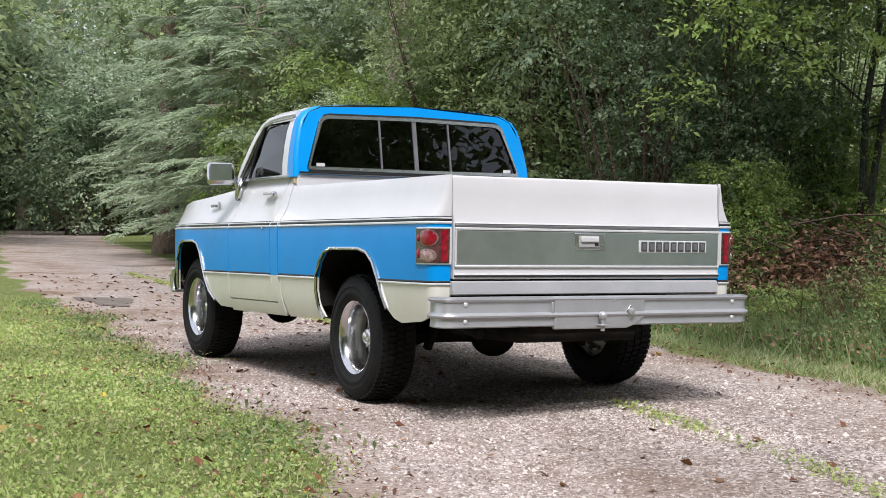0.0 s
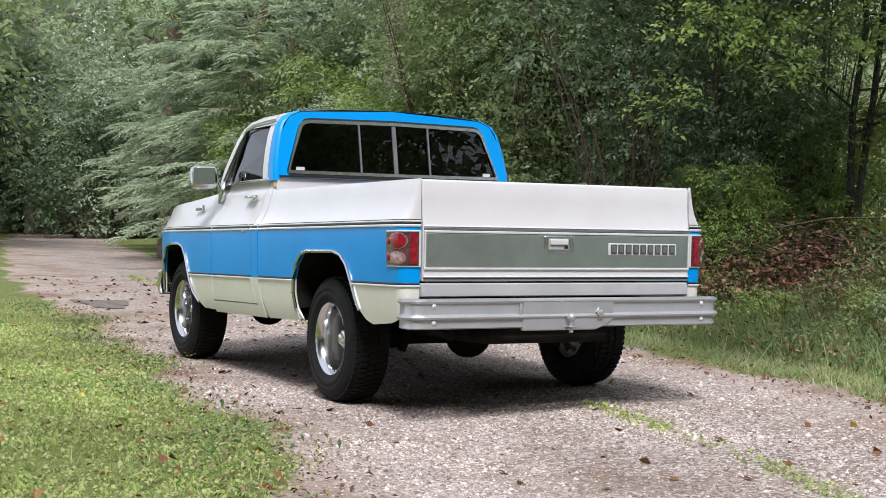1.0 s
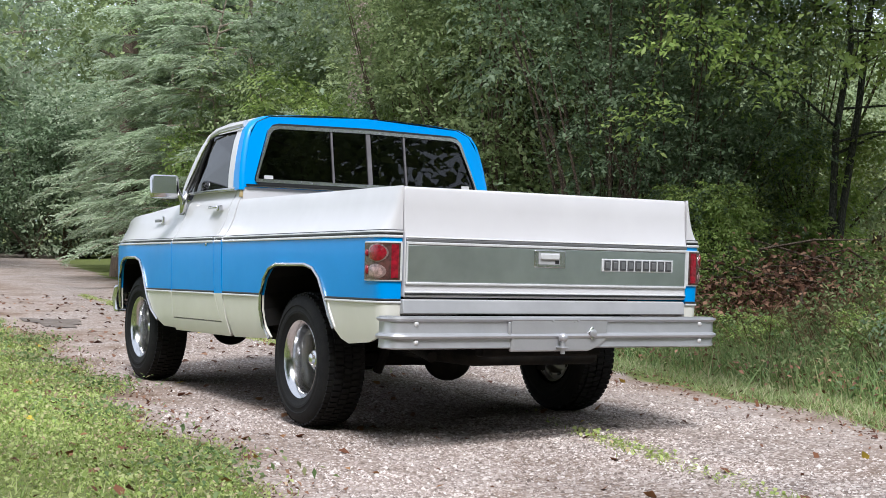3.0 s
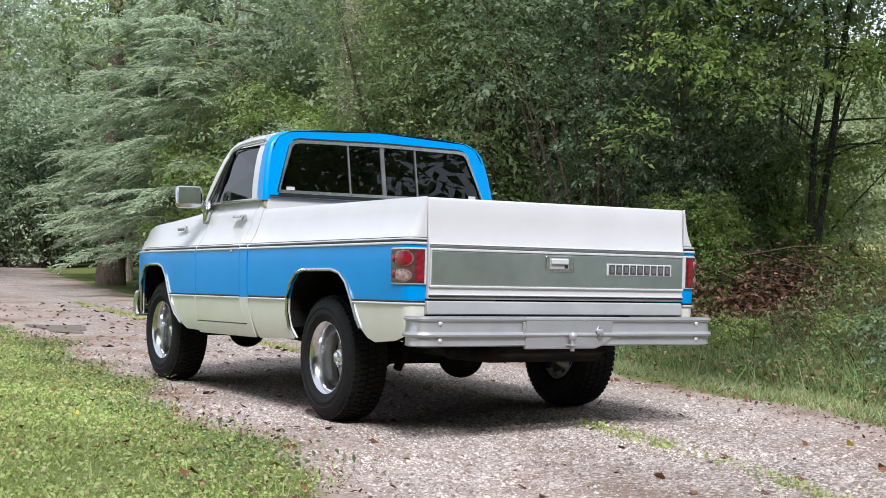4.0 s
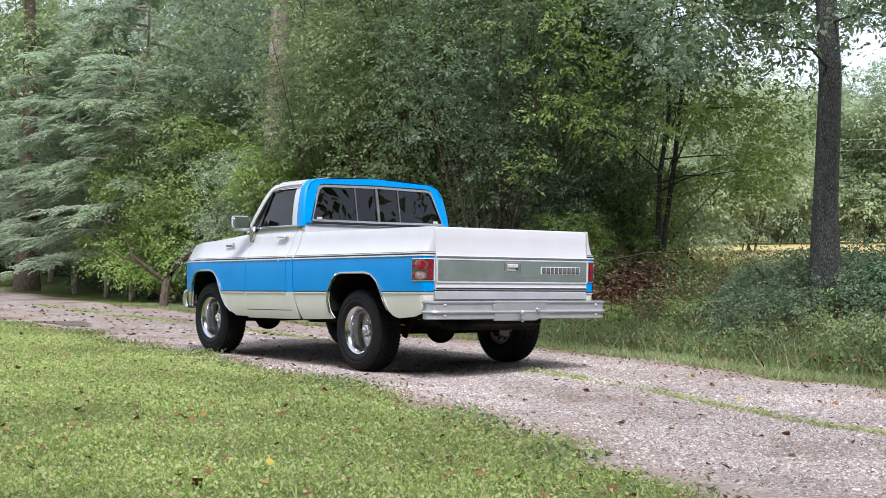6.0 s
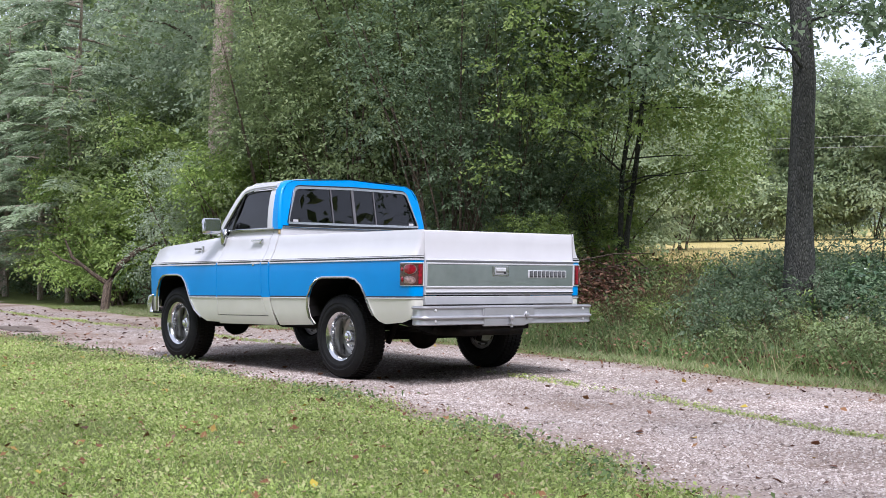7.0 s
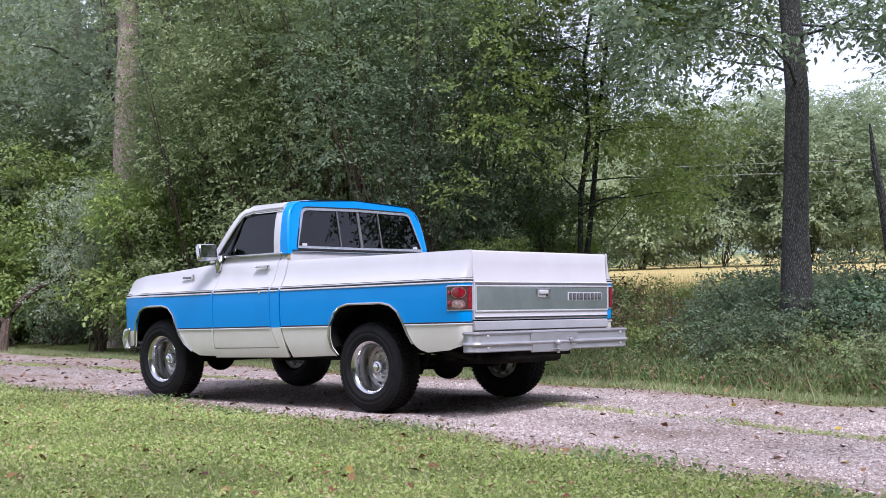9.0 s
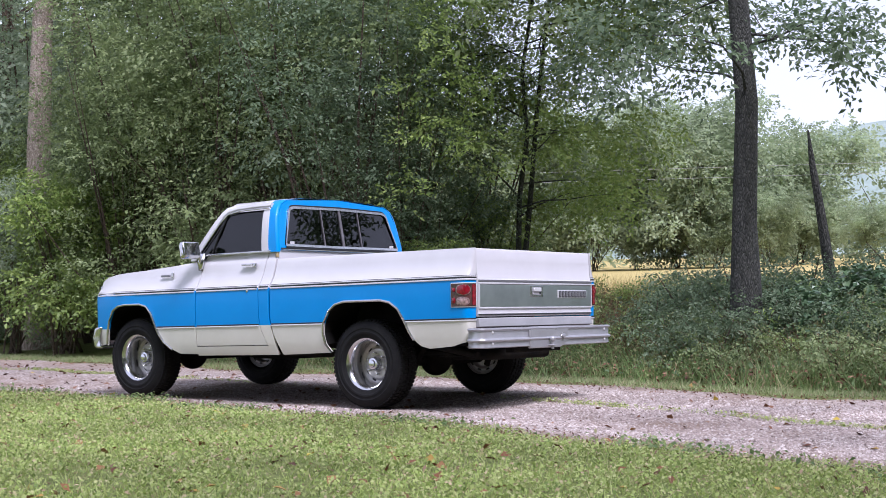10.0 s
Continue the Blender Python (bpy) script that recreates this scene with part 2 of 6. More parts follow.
GROUND = ground_mat()
STONE = leaf_mat("crushed_stone", [(0.0, (0.14, 0.105, 0.088)), (0.35, (0.33, 0.265, 0.232)), (0.75, (0.495, 0.422, 0.385)), (1.0, (0.69, 0.63, 0.59))], 0.9, 0.0)


# ---- building helpers ----
def mesh_of(bm, name):
    me = bpy.data.meshes.new(name)
    bm.to_mesh(me)
    bm.free()
    return me


def part(name, bm, material, parent, label="", smooth=True, bevel=0.0):
    """Links a bmesh as one mesh object under a thing or a part."""
    me = mesh_of(bm, name)
    for m in material if isinstance(material, (list, tuple)) else [material]:
        me.materials.append(m)
    ob = new(name, me)
    ob.parent = parent
    if smooth:
        me.shade_smooth()
        me.set_sharp_from_angle(angle=radians(38))
    if bevel:
        md = ob.modifiers.new("bevel", "BEVEL")
        md.width, md.segments, md.limit_method = bevel, 2, "ANGLE"
        md.angle_limit = radians(40)
        md.harden_normals = False
    return tagged(ob, label) if label else ob


def thing(name, label, category, at=(0, 0, 0), group="", kind=""):
    ob = new(name)
    ob.empty_display_size = 0.2
    ob.location = at
    return tagged(ob, label, category, group, kind)


def box(x0, y0, z0, x1, y1, z1, bm=None):
    bm = bm or bmesh.new()
    m = Matrix.Translation(((x0 + x1) / 2, (y0 + y1) / 2, (z0 + z1) / 2)) @ Matrix.Diagonal((abs(x1 - x0), abs(y1 - y0), abs(z1 - z0), 1))
    bmesh.ops.create_cube(bm, size=1, matrix=m)
    return bm


def tube(pts, radii, seg=8, bm=None, caps=True):
    """A round tube along points, with a radius at each."""
    bm = bm or bmesh.new()
    pts = [Vector(p) for p in pts]
    rings = []
    for i, p in enumerate(pts):
        d = (pts[min(i + 1, len(pts) - 1)] - pts[max(i - 1, 0)]).normalized()
        a = d.cross(Vector((0, 0, 1)) if abs(d.z) < 0.9 else Vector((1, 0, 0))).normalized()
        b = d.cross(a)
        r = radii[i] if isinstance(radii, (list, tuple)) else radii
        rings.append([bm.verts.new(p + (a * math.cos(k) + b * math.sin(k)) * r) for k in (2 * math.pi * s / seg for s in range(seg))])
    for r0, r1 in zip(rings, rings[1:]):
        for s in range(seg):
            bm.faces.new((r0[s], r0[(s + 1) % seg], r1[(s + 1) % seg], r1[s]))
    if caps:
        bm.faces.new(rings[0])
        bm.faces.new(rings[-1][::-1])
    bmesh.ops.recalc_face_normals(bm, faces=bm.faces)
    return bm


def lathe(profile, seg=48, bm=None, axis_at=(0, 0, 0)):
    """Turns (x, r) pairs round the x axis."""
    bm = bm or bmesh.new()
    rings = []
    for x, r in profile:
        rings.append([bm.verts.new((axis_at[0] + x, axis_at[1] + r * math.cos(a), axis_at[2] + r * math.sin(a))) for a in (2 * math.pi * s / seg for s in range(seg))])
    for r0, r1 in zip(rings, rings[1:]):
        for s in range(seg):
            bm.faces.new((r0[s], r0[(s + 1) % seg], r1[(s + 1) % seg], r1[s]))
    bmesh.ops.remove_doubles(bm, verts=bm.verts, dist=1e-5)
    bmesh.ops.recalc_face_normals(bm, faces=bm.faces)
    return bm


def sweep(section, x0, x1, bm=None, steps=1):
    """A closed (y, z) section drawn along x."""
    bm = bm or bmesh.new()
    rings = [[bm.verts.new((x0 + (x1 - x0) * k / steps, y, z)) for y, z in section] for k in range(steps + 1)]
    n = len(section)
    for r0, r1 in zip(rings, rings[1:]):
        for s in range(n):
            bm.faces.new((r0[s], r0[(s + 1) % n], r1[(s + 1) % n], r1[s]))
    bm.faces.new(rings[0])
    bm.faces.new(rings[-1][::-1])
    bmesh.ops.recalc_face_normals(bm, faces=bm.faces)
    return bm

# ---- the pickup truck: rear axle at y = 0, nose towards +y, ground at z = 0 ----
RAKE = 0.026  # the body sits slightly higher at the tail
BELT, LOWER = 1.078, 0.742  # heights of the two side mouldings


def rake(bm):
    for v in bm.verts:
        v.co.z -= RAKE * v.co.y
    return bm


PROFILE = [(0.40, 0.93), (0.46, 0.972), (0.5, 0.99), (0.6, 1.012), (0.742, 1.024), (0.9, 1.03), (1.05, 1.032), (1.078, 1.03),
           (1.10, 1.018), (1.13, 0.996), (1.17, 0.974), (1.22, 0.954), (1.28, 0.938), (1.33, 0.922), (1.35, 0.905), (1.42, 0.885)]


def flank(z):
    return float(np.interp(z, [p[0] for p in PROFILE], [p[1] for p in PROFILE]))


truck = thing("pickup_truck", "sky blue and white square-bodied pickup truck parked on gravel", "truck")


def side_panel(name, outline, side, mats, label="", thick=0.02, tail=False, extra_y=()):
    """A body-side panel from its outline in (y, z): cut into strips, curved to the flank, painted in bands and given thickness."""
    bm = bmesh.new()
    bm.faces.new([bm.verts.new((0, y, z)) for y, z in outline])
    for z in sorted({p[0] for p in PROFILE} | {BELT, LOWER, 1.25, 1.3}):
        g = bm.verts[:] + bm.edges[:] + bm.faces[:]
        bmesh.ops.bisect_plane(bm, geom=g, plane_co=(0, 0, z), plane_no=(0, 0, 1))
    ys = [p[0] for p in outline]
    for y in sorted(set(extra_y) | set(np.arange(min(ys) + 0.06, max(ys), 0.11).round(3).tolist())):
        g = bm.verts[:] + bm.edges[:] + bm.faces[:]
        bmesh.ops.bisect_plane(bm, geom=g, plane_co=(0, y, 0), plane_no=(0, 1, 0))
    for f in bm.faces:
        z = f.calc_center_median().z
        f.material_index = 0 if z > BELT else (1 if z > LOWER else 2)
    for v in bm.verts:
        x, y = flank(v.co.z), v.co.y
        if y > 2.9:  # the nose tucks in a little
            x -= 0.25 * (y - 2.9) ** 2
        if tail and y < -0.98:
            a = min(1.0, (-0.98 - y) / 0.12) * math.pi / 2
            x = 0.912 + max(0.004, x - 0.912) * max(0.0, math.cos(a)) ** 0.55
            y = -0.98 - 0.085 * math.sin(a) ** 0.75
        v.co.x, v.co.y = x * side, y
    bmesh.ops.recalc_face_normals(bm, faces=bm.faces)
    if bm.faces[0].normal.x * side < 0:
        bmesh.ops.reverse_faces(bm, faces=bm.faces)
    rim = [e.index for e in bm.edges if e.is_boundary] if not bm.edges.index_update() else []
    ob = part(name, rake(bm), mats, truck, label)
    for i in rim:
        ob.data.edges[i].use_edge_sharp = True
    md = ob.modifiers.new("thickness", "SOLIDIFY")
    md.thickness, md.offset = thick, -1
    return ob


PAINT = [WHITE, BLUE, CREAM]
ARCH_F = [(3.30, 0.60), (3.285, 0.70), (3.25, 0.82), (3.19, 0.915), (3.10, 0.96), (3.0, 0.972), (2.78, 0.972), (2.69, 0.95), (2.625, 0.885),
          (2.575, 0.78), (2.53, 0.69), (2.46, 0.605), (2.36, 0.535), (2.26, 0.495)]
ARCH_R = [(0.40, 0.49), (0.455, 0.56), (0.475, 0.66), (0.46, 0.75), (0.41, 0.84), (0.33, 0.902), (0.23, 0.925), (-0.17, 0.925), (-0.27, 0.905),
          (-0.35, 0.85), (-0.41, 0.76), (-0.46, 0.66), (-0.51, 0.585), (-0.575, 0.535), (-0.66, 0.512)]
for s in (-1, 1):
    side_panel("front_fender", [(2.03, 0.49), (2.03, 1.362), (2.35, 1.33), (2.8, 1.298), (3.2, 1.278), (3.40, 1.252), (3.475, 1.215), (3.485, 1.0), (3.475, 0.62), (3.43, 0.58)] + ARCH_F,
               s, PAINT, "white over blue front fender", extra_y=(2.5, 2.8, 3.0, 3.1, 3.2, 3.3, 3.36, 3.43))
    side_panel("door", [(1.135, 0.565), (2.022, 0.565), (2.022, 1.362), (1.99, 1.415), (1.225, 1.415), (1.238, 1.08), (1.232, 0.82), (1.21, 0.7)], s, PAINT, "white over blue cab door", extra_y=(1.4, 1.7))
    side_panel("cab_corner", [(1.02, 0.475), (2.03, 0.475), (2.03, 0.557), (1.127, 0.557), (1.202, 0.7), (1.224, 0.82), (1.23, 1.08), (1.217, 1.405), (1.108, 1.405), (1.105, 0.8)], s, PAINT)
    side_panel("bed_side", [(-1.10, 0.585), (-1.10, 1.327), (1.088, 1.335), (1.088, 0.8), (1.055, 0.66), (0.965, 0.475)] + ARCH_R + [(-0.9, 0.53)], s, PAINT,
               "white over blue bed side with chrome arch trim", tail=True, extra_y=(-1.085, -1.07, -1.055, -1.04, -1.025, -1.01, -0.995, -0.98, -0.5, 0.0, 0.5))

    def strip(name, pts, w, mat, proud=0.008, label="", hz=None):
        """A raised moulding along (y, z) points of the flank."""
        bm = bmesh.new()
        rows = []
        for y, z in pts:
            row = []
            for dz, o in ((-w / 2, -0.004), (-w / 2, proud * 0.7), (-w / 4, proud), (w / 4, proud), (w / 2, proud * 0.7), (w / 2, -0.004)):
                x = flank(z) + o - (0.25 * (y - 2.9) ** 2 if y > 2.9 else 0)
                yy = y
                if y < -0.98:
                    a = min(1.0, (-0.98 - y) / 0.12) * math.pi / 2
                    x = 0.912 + max(0.004, flank(z) - 0.912) * max(0.0, math.cos(a)) ** 0.55 + o * math.cos(a)
                    yy = -0.98 - 0.085 * math.sin(a) ** 0.75 - o * math.sin(a)
                row.append(bm.verts.new((x * s, yy, z + dz)))
            rows.append(row)
        for a, b in zip(rows, rows[1:]):
            for k in range(5):
                bm.faces.new((a[k], a[k + 1], b[k + 1], b[k]))
        bm.faces.new(rows[0])
        bm.faces.new(rows[-1][::-1])
        bmesh.ops.recalc_face_normals(bm, faces=bm.faces)
        return part(name, rake(bm), mat, truck, label)

    tail_y = [-0.985, -1.0, -1.02, -1.04, -1.06, -1.08, -1.10]
    for z, w, mat, o in ((BELT + 0.0235, 0.005, BLACK, 0.006), (BELT + 0.016, 0.01, BRIGHT, 0.009), (BELT + 0.0045, 0.012, BLACK, 0.006), (BELT - 0.008, 0.013, BRIGHT, 0.009)):
        for y0, y1 in ((3.46, 2.04), (2.01, 1.245), (1.222, 1.113)):
            strip("belt_moulding", [(y0 + (y1 - y0) * k / 4, z) for k in range(5)], w, mat, o)
        strip("belt_moulding", [(1.08, z), (0.5, z), (0, z), (-0.5, z), (-0.9, z)] + [(y, z) for y in tail_y], w, mat, o)
    for z, w, mat, o in ((LOWER + 0.008, 0.012, BLACK, 0.006), (LOWER - 0.004, 0.011, BRIGHT, 0.009)):
        strip("lower_moulding", [(2.545, z), (2.3, z), (2.04, z)], w, mat, o)
        strip("lower_moulding", [(2.01, z), (1.6, z), (1.226, z)], w, mat, o)
        strip("lower_moulding", [(1.073, z), (0.8, z), (0.47, z)], w, mat, o)
        strip("lower_moulding", [(-0.425, z), (-0.7, z), (-0.9, z)] + [(y, z) for y in tail_y], w, mat, o)
    # chrome lips round the wheel openings
    for arch in (ARCH_F[:-1], ARCH_R[:-2]):
        bm = bmesh.new()
        tube([((flank(z) + 0.004 - (0.25 * (y - 2.9) ** 2 if y > 2.9 else 0)) * s, y, z) for y, z in arch], 0.011, 6, bm)
        part("arch_trim", rake(bm), TRIM, truck, "bright metal wheel arch trim")
    # wheel wells
    for arch, yc in ((ARCH_F, 2.95), (ARCH_R, 0.02)):
        bm = bmesh.new()
        pts = arch[1:-1]
        r0 = [bm.verts.new(((flank(z) - 0.022) * s, y, z)) for y, z in pts]
        r1 = [bm.verts.new((0.56 * s, yc + (y - yc) * 1.02, z + 0.05)) for y, z in pts]
        for k in range(len(pts) - 1):
            bm.faces.new((r0[k], r0[k + 1], r1[k + 1], r1[k]))
        bm.faces.new(r1)
        part("wheel_well", rake(bm), LINER, truck, smooth=False)

# bed: floor, inner walls, rails and front wall
for s in (-1, 1):
    part("bed_rail", rake(box(0.85 * s, -1.02, 1.29, 0.915 * s, 1.06, 1.322)), WHITE, truck, bevel=0.012)
    part("bed_inner_wall", rake(box(0.83 * s, -1.03, 0.97, 0.855 * s, 1.05, 1.31)), WHITE, truck)
part("bed_floor", rake(box(-0.86, -1.04, 0.95, 0.86, 1.05, 0.985)), UNDER, truck)
part("bed_front_wall", rake(box(-0.88, 1.035, 0.7, 0.88, 1.06, 1.31)), WHITE, truck)

# tailgate
TG = [(-1.035, 1.326), (-1.052, 1.322), (-1.058, 1.303), (-1.06, 1.22), (-1.066, 1.13), (-1.076, 1.085), (-1.08, 1.06), (-1.08, 0.765), (-1.04, 0.765)]
tailgate = part("tailgate", rake(sweep(TG, -0.903, 0.903, steps=6)), WHITE, truck, "white tailgate with a grey brushed panel", bevel=0.006)
part("grey_panel", rake(box(-0.893, -1.087, 0.842, 0.893, -1.078, 1.028)), PANEL, tailgate, "dull grey brushed metal panel", bevel=0.003)
for z, h, m in ((1.038, 0.014, BRIGHT), (0.835, 0.012, BRIGHT), (1.054, 0.015, BADGE), (1.067, 0.007, BRIGHT), (0.781, 0.008, BLACK), (0.79, 0.008, BRIGHT)):
    part("tailgate_moulding", rake(box(-0.899, -1.091, z - h / 2, 0.899, -1.076, z + h / 2)), m, tailgate, bevel=0.003)
for s in (-1, 1):
    part("panel_end_trim", rake(box(0.889 * s, -1.09, 0.835, 0.899 * s, -1.077, 1.036)), BRIGHT, tailgate)
# latch: a raised frame with a recess and a paddle
hx = -0.03
part("latch_frame", rake(box(hx - 0.1, -1.093, 0.928, hx + 0.1, -1.084, 1.022)), TRIM, tailgate, "bright latch surround", bevel=0.012)
part("latch_recess", rake(box(hx - 0.075, -1.0955, 0.945, hx + 0.06, -1.092, 1.008)), SILL, tailgate, bevel=0.002)
part("latch_paddle", rake(box(hx - 0.066, -1.106, 0.972, hx + 0.052, -1.094, 1.004)), BRIGHT, tailgate, bevel=0.005)
part("latch_gap", rake(box(hx + 0.03, -1.0965, 0.95, hx + 0.055, -1.095, 0.968)), BLACK, tailgate)
# badge: a bright frame with nine plain blocks
part("badge_plate", rake(box(0.31, -1.0915, 0.915, 0.80, -1.0855, 0.985)), BRIGHT, tailgate, "worn bright badge plate", bevel=0.004)
for k in range(9):
    x = 0.325 + k * 0.0525
    part("badge_block", rake(box(x, -1.096, 0.922, x + 0.042, -1.091, 0.978)), LETTER, tailgate, bevel=0.006)
    part("block_face", rake(box(x + 0.008, -1.0985, 0.932, x + 0.034, -1.0945, 0.968)), BADGE, tailgate, bevel=0.003)
part("tail_sill", rake(sweep([(-1.03, 0.755), (-1.088, 0.755), (-1.095, 0.748), (-1.102, 0.682), (-1.03, 0.676)], -0.915, 0.885)), SILL, truck, "grey sill under the tailgate", bevel=0.004)

# tail lamps wrap round the corners
for s in (-1, 1):
    lamp = None
    for nm, (y0, y1, z0, z1), mat, o in (("tail_lamp", (-0.905, -1.10, 0.842, 1.045), BRIGHT, 0.010), ("lamp_bed", (-0.909, -1.0985, 0.847, 1.040), LAMPBED, 0.012),
                                         ("side_lens", (-1.077, -1.0955, 0.856, 1.032), REDLENS, 0.016)):
        bm = bmesh.new()
        rows = []
        n = 14
        for k in range(n + 1):
            y = y0 + (y1 - y0) * k / n
            a = min(1.0, max(0.0, (-0.98 - y) / 0.12)) * math.pi / 2
            row = []
            for z, oo in ((z0, 0.0), (z0 + 0.004, o), (z1 - 0.004, o), (z1, 0.0)):
                fx = flank(min(z, 1.07))
                x = 0.912 + max(0.004, fx - 0.912) * max(0.0, math.cos(a)) ** 0.55 + oo * math.cos(a)
                yy = (-0.98 - 0.085 * math.sin(a) ** 0.75 if y < -0.98 else y) - oo * math.sin(a)
                row.append(bm.verts.new((x * s, yy, z)))
            rows.append(row)
        for a_, b_ in zip(rows, rows[1:]):
            for k in range(3):
                bm.faces.new((a_[k], a_[k + 1], b_[k + 1], b_[k]))
        bm.faces.new(rows[0])
        bm.faces.new(rows[-1][::-1])
        bmesh.ops.recalc_face_normals(bm, faces=bm.faces)
        ob = part(nm, rake(bm), mat, lamp or truck, "red tail lamp in a bright frame" if not lamp else "")
        lamp = lamp or ob
    # domed round lenses, each in a thin clear ring
    for nm, yc, zc, ry, rz, mat, o, bulge in (("lens_ring", -1.012, 0.986, 0.06, 0.05, CLEARLENS, 0.0135, 0.003), ("red_lens", -1.014, 0.986, 0.05, 0.044, REDLENS, 0.0155, 0.007),
                                              ("lens_ring", -1.008, 0.892, 0.056, 0.04, CLEARLENS, 0.0135, 0.003), ("reverse_lens", -1.006, 0.89, 0.042, 0.028, REVERSE, 0.0155, 0.004),
                                              ("marker_lens", -0.936, 0.985, 0.016, 0.02, REDLENS, 0.014, 0.008), ("marker_lens", -0.936, 0.9, 0.018, 0.026, REDLENS, 0.014, 0.008)):
        bm = bmesh.new()
        rings = []
        for rho in (1.0, 0.92, 0.75, 0.5, 0.25, 0.02):
            ring = []
            for k in range(20):
                th = 2 * math.pi * k / 20
                y, z = yc + ry * rho * math.cos(th), zc + rz * rho * math.sin(th)
                a = min(1.0, max(0.0, (-0.98 - y) / 0.12)) * math.pi / 2
                oo = (o if rho < 1 else 0.004) + bulge * (1 - rho * rho)
                x = 0.912 + max(0.004, flank(min(z, 1.07)) - 0.912) * max(0.0, math.cos(a)) ** 0.55 + oo * math.cos(a)
                yy = (-0.98 - 0.085 * math.sin(a) ** 0.75 if y < -0.98 else y) - oo * math.sin(a)
                ring.append(bm.verts.new((x * s, yy, z)))
            rings.append(ring)
        for r0, r1 in zip(rings, rings[1:]):
            for k in range(20):
                bm.faces.new((r0[k], r0[(k + 1) % 20], r1[(k + 1) % 20], r1[k]))
        bm.faces.new(rings[-1])
        bmesh.ops.recalc_face_normals(bm, faces=bm.faces)
        part(nm, rake(bm), mat, lamp)


# rear step bumper: a long pressed channel whose ends wrap forward, with a dropped middle plate
def bumper_channel(name, half, y_face, z0, z1, mat, wrap, label, ridge):
    bm = bmesh.new()
    path = [(-half, y_face + wrap), (-half, y_face + 0.07), (-half + 0.012, y_face + 0.03), (-half + 0.045, y_face + 0.006), (-half + 0.09, y_face)]
    path += [(x, y_face) for x in np.linspace(-half + 0.3, half - 0.3, 7)]
    path += [(-x, y) for x, y in path[4::-1]]
    sec = [(0.0, z1), (-0.0, z1 - 0.006)] + ridge + [(-0.0, z0 + 0.006), (0.02, z0)]
    rows = []
    for i, (x, y) in enumerate(path):
        d = Vector((path[min(i + 1, len(path) - 1)][0] - path[max(i - 1, 0)][0], path[min(i + 1, len(path) - 1)][1] - path[max(i - 1, 0)][1])).normalized()
        nx, ny = -d.y, d.x  # inward
        rows.append([bm.verts.new((x + nx * o, y + ny * o, z)) for o, z in [(0.06, z1)] + sec + [(0.06, z0)]])
    for a, b in zip(rows, rows[1:]):
        for k in range(len(a) - 1):
            bm.faces.new((a[k], a[k + 1], b[k + 1], b[k]))
    bmesh.ops.recalc_face_normals(bm, faces=bm.faces)
    ob = part(name, rake(bm), mat, truck, label)
    md = ob.modifiers.new("thickness", "SOLIDIFY")
    md.thickness, md.offset = 0.006, 0
    return ob


ZB0, ZB1 = 0.53, 0.69
bumper = bumper_channel("rear_bumper", 1.035, -1.215, ZB0, ZB1, SILVER, 0.14, "silver-painted steel step bumper",
                        [(-0.012, 0.685), (-0.013, 0.679), (-0.008, 0.673), (0.003, 0.666), (0.003, 0.612), (0.001, 0.606), (-0.014, 0.6), (-0.017, 0.593), (-0.014, 0.586), (0.003, 0.579), (0.003, 0.55)])
bm = bmesh.new()
out = [(-0.345, 0.694), (0.30, 0.694), (0.262, 0.66), (0.262, 0.575), (0.21, 0.535), (0.14, 0.512), (-0.345, 0.512)]
f = bm.faces.new([bm.verts.new((x, -1.226, z)) for x, z in out])
g = bmesh.ops.extrude_face_region(bm, geom=[f])
for v in g["geom"]:
    if isinstance(v, bmesh.types.BMVert):
        v.co.y += 0.03
bmesh.ops.recalc_face_normals(bm, faces=bm.faces)
plate = part("hitch_plate", rake(bm), SILVER, bumper, "flat silver plate for the tow ball", bevel=0.008, smooth=False)
for s in (-1, 1):
    for z in (0.655, 0.563):
        b2 = lathe([(0, 0.0), (0, 0.0135), (0.006, 0.0135), (0.011, 0.009), (0.013, 0)], 14)
        bmesh.ops.rotate(b2, verts=b2.verts, matrix=Matrix.Rotation(radians(-90), 3, "Z"))
        bmesh.ops.translate(b2, verts=b2.verts, vec=(0.90 * s, -1.2125, z))
        part("bolt", rake(b2), BRIGHT, bumper)
for x, z, r in ((-0.09, 0.672, 0.007), (0.07, 0.672, 0.007), (0.045, 0.668, 0.006)):
    b2 = lathe([(0, 0.0), (0, r), (0.004, r), (0.006, 0)], 10)
    bmesh.ops.rotate(b2, verts=b2.verts, matrix=Matrix.Rotation(radians(-90), 3, "Z"))
    bmesh.ops.translate(b2, verts=b2.verts, vec=(x, -1.225, z))
    part("bolt", rake(b2), SILL, bumper)
b2 = bmesh.new()
bmesh.ops.create_uvsphere(b2, u_segments=18, v_segments=12, radius=0.025, matrix=Matrix.Translation((-0.045, -1.255, 0.585)))
tube([(-0.045, -1.255, 0.5), (-0.045, -1.255, 0.57)], 0.012, 12, b2)
part("tow_ball", rake(b2), SILVER, bumper, "bright steel tow ball")
part("ball_shelf", rake(box(-0.068, -1.278, 0.528, -0.022, -1.215, 0.538)), SILVER, bumper, bevel=0.003)
b2 = bmesh.new()
for dx, dz, ang in ((0, 0, 45),):
    bmesh.ops.create_cube(b2, size=0.052, matrix=Matrix.Translation((0.157, -1.232, 0.607)) @ Matrix.Diagonal((0.75, 0.12, 1.0, 1)) @ Matrix.Rotation(radians(45), 4, "Y"))
part("step_emblem", rake(b2), TRIM, bumper, bevel=0.005)
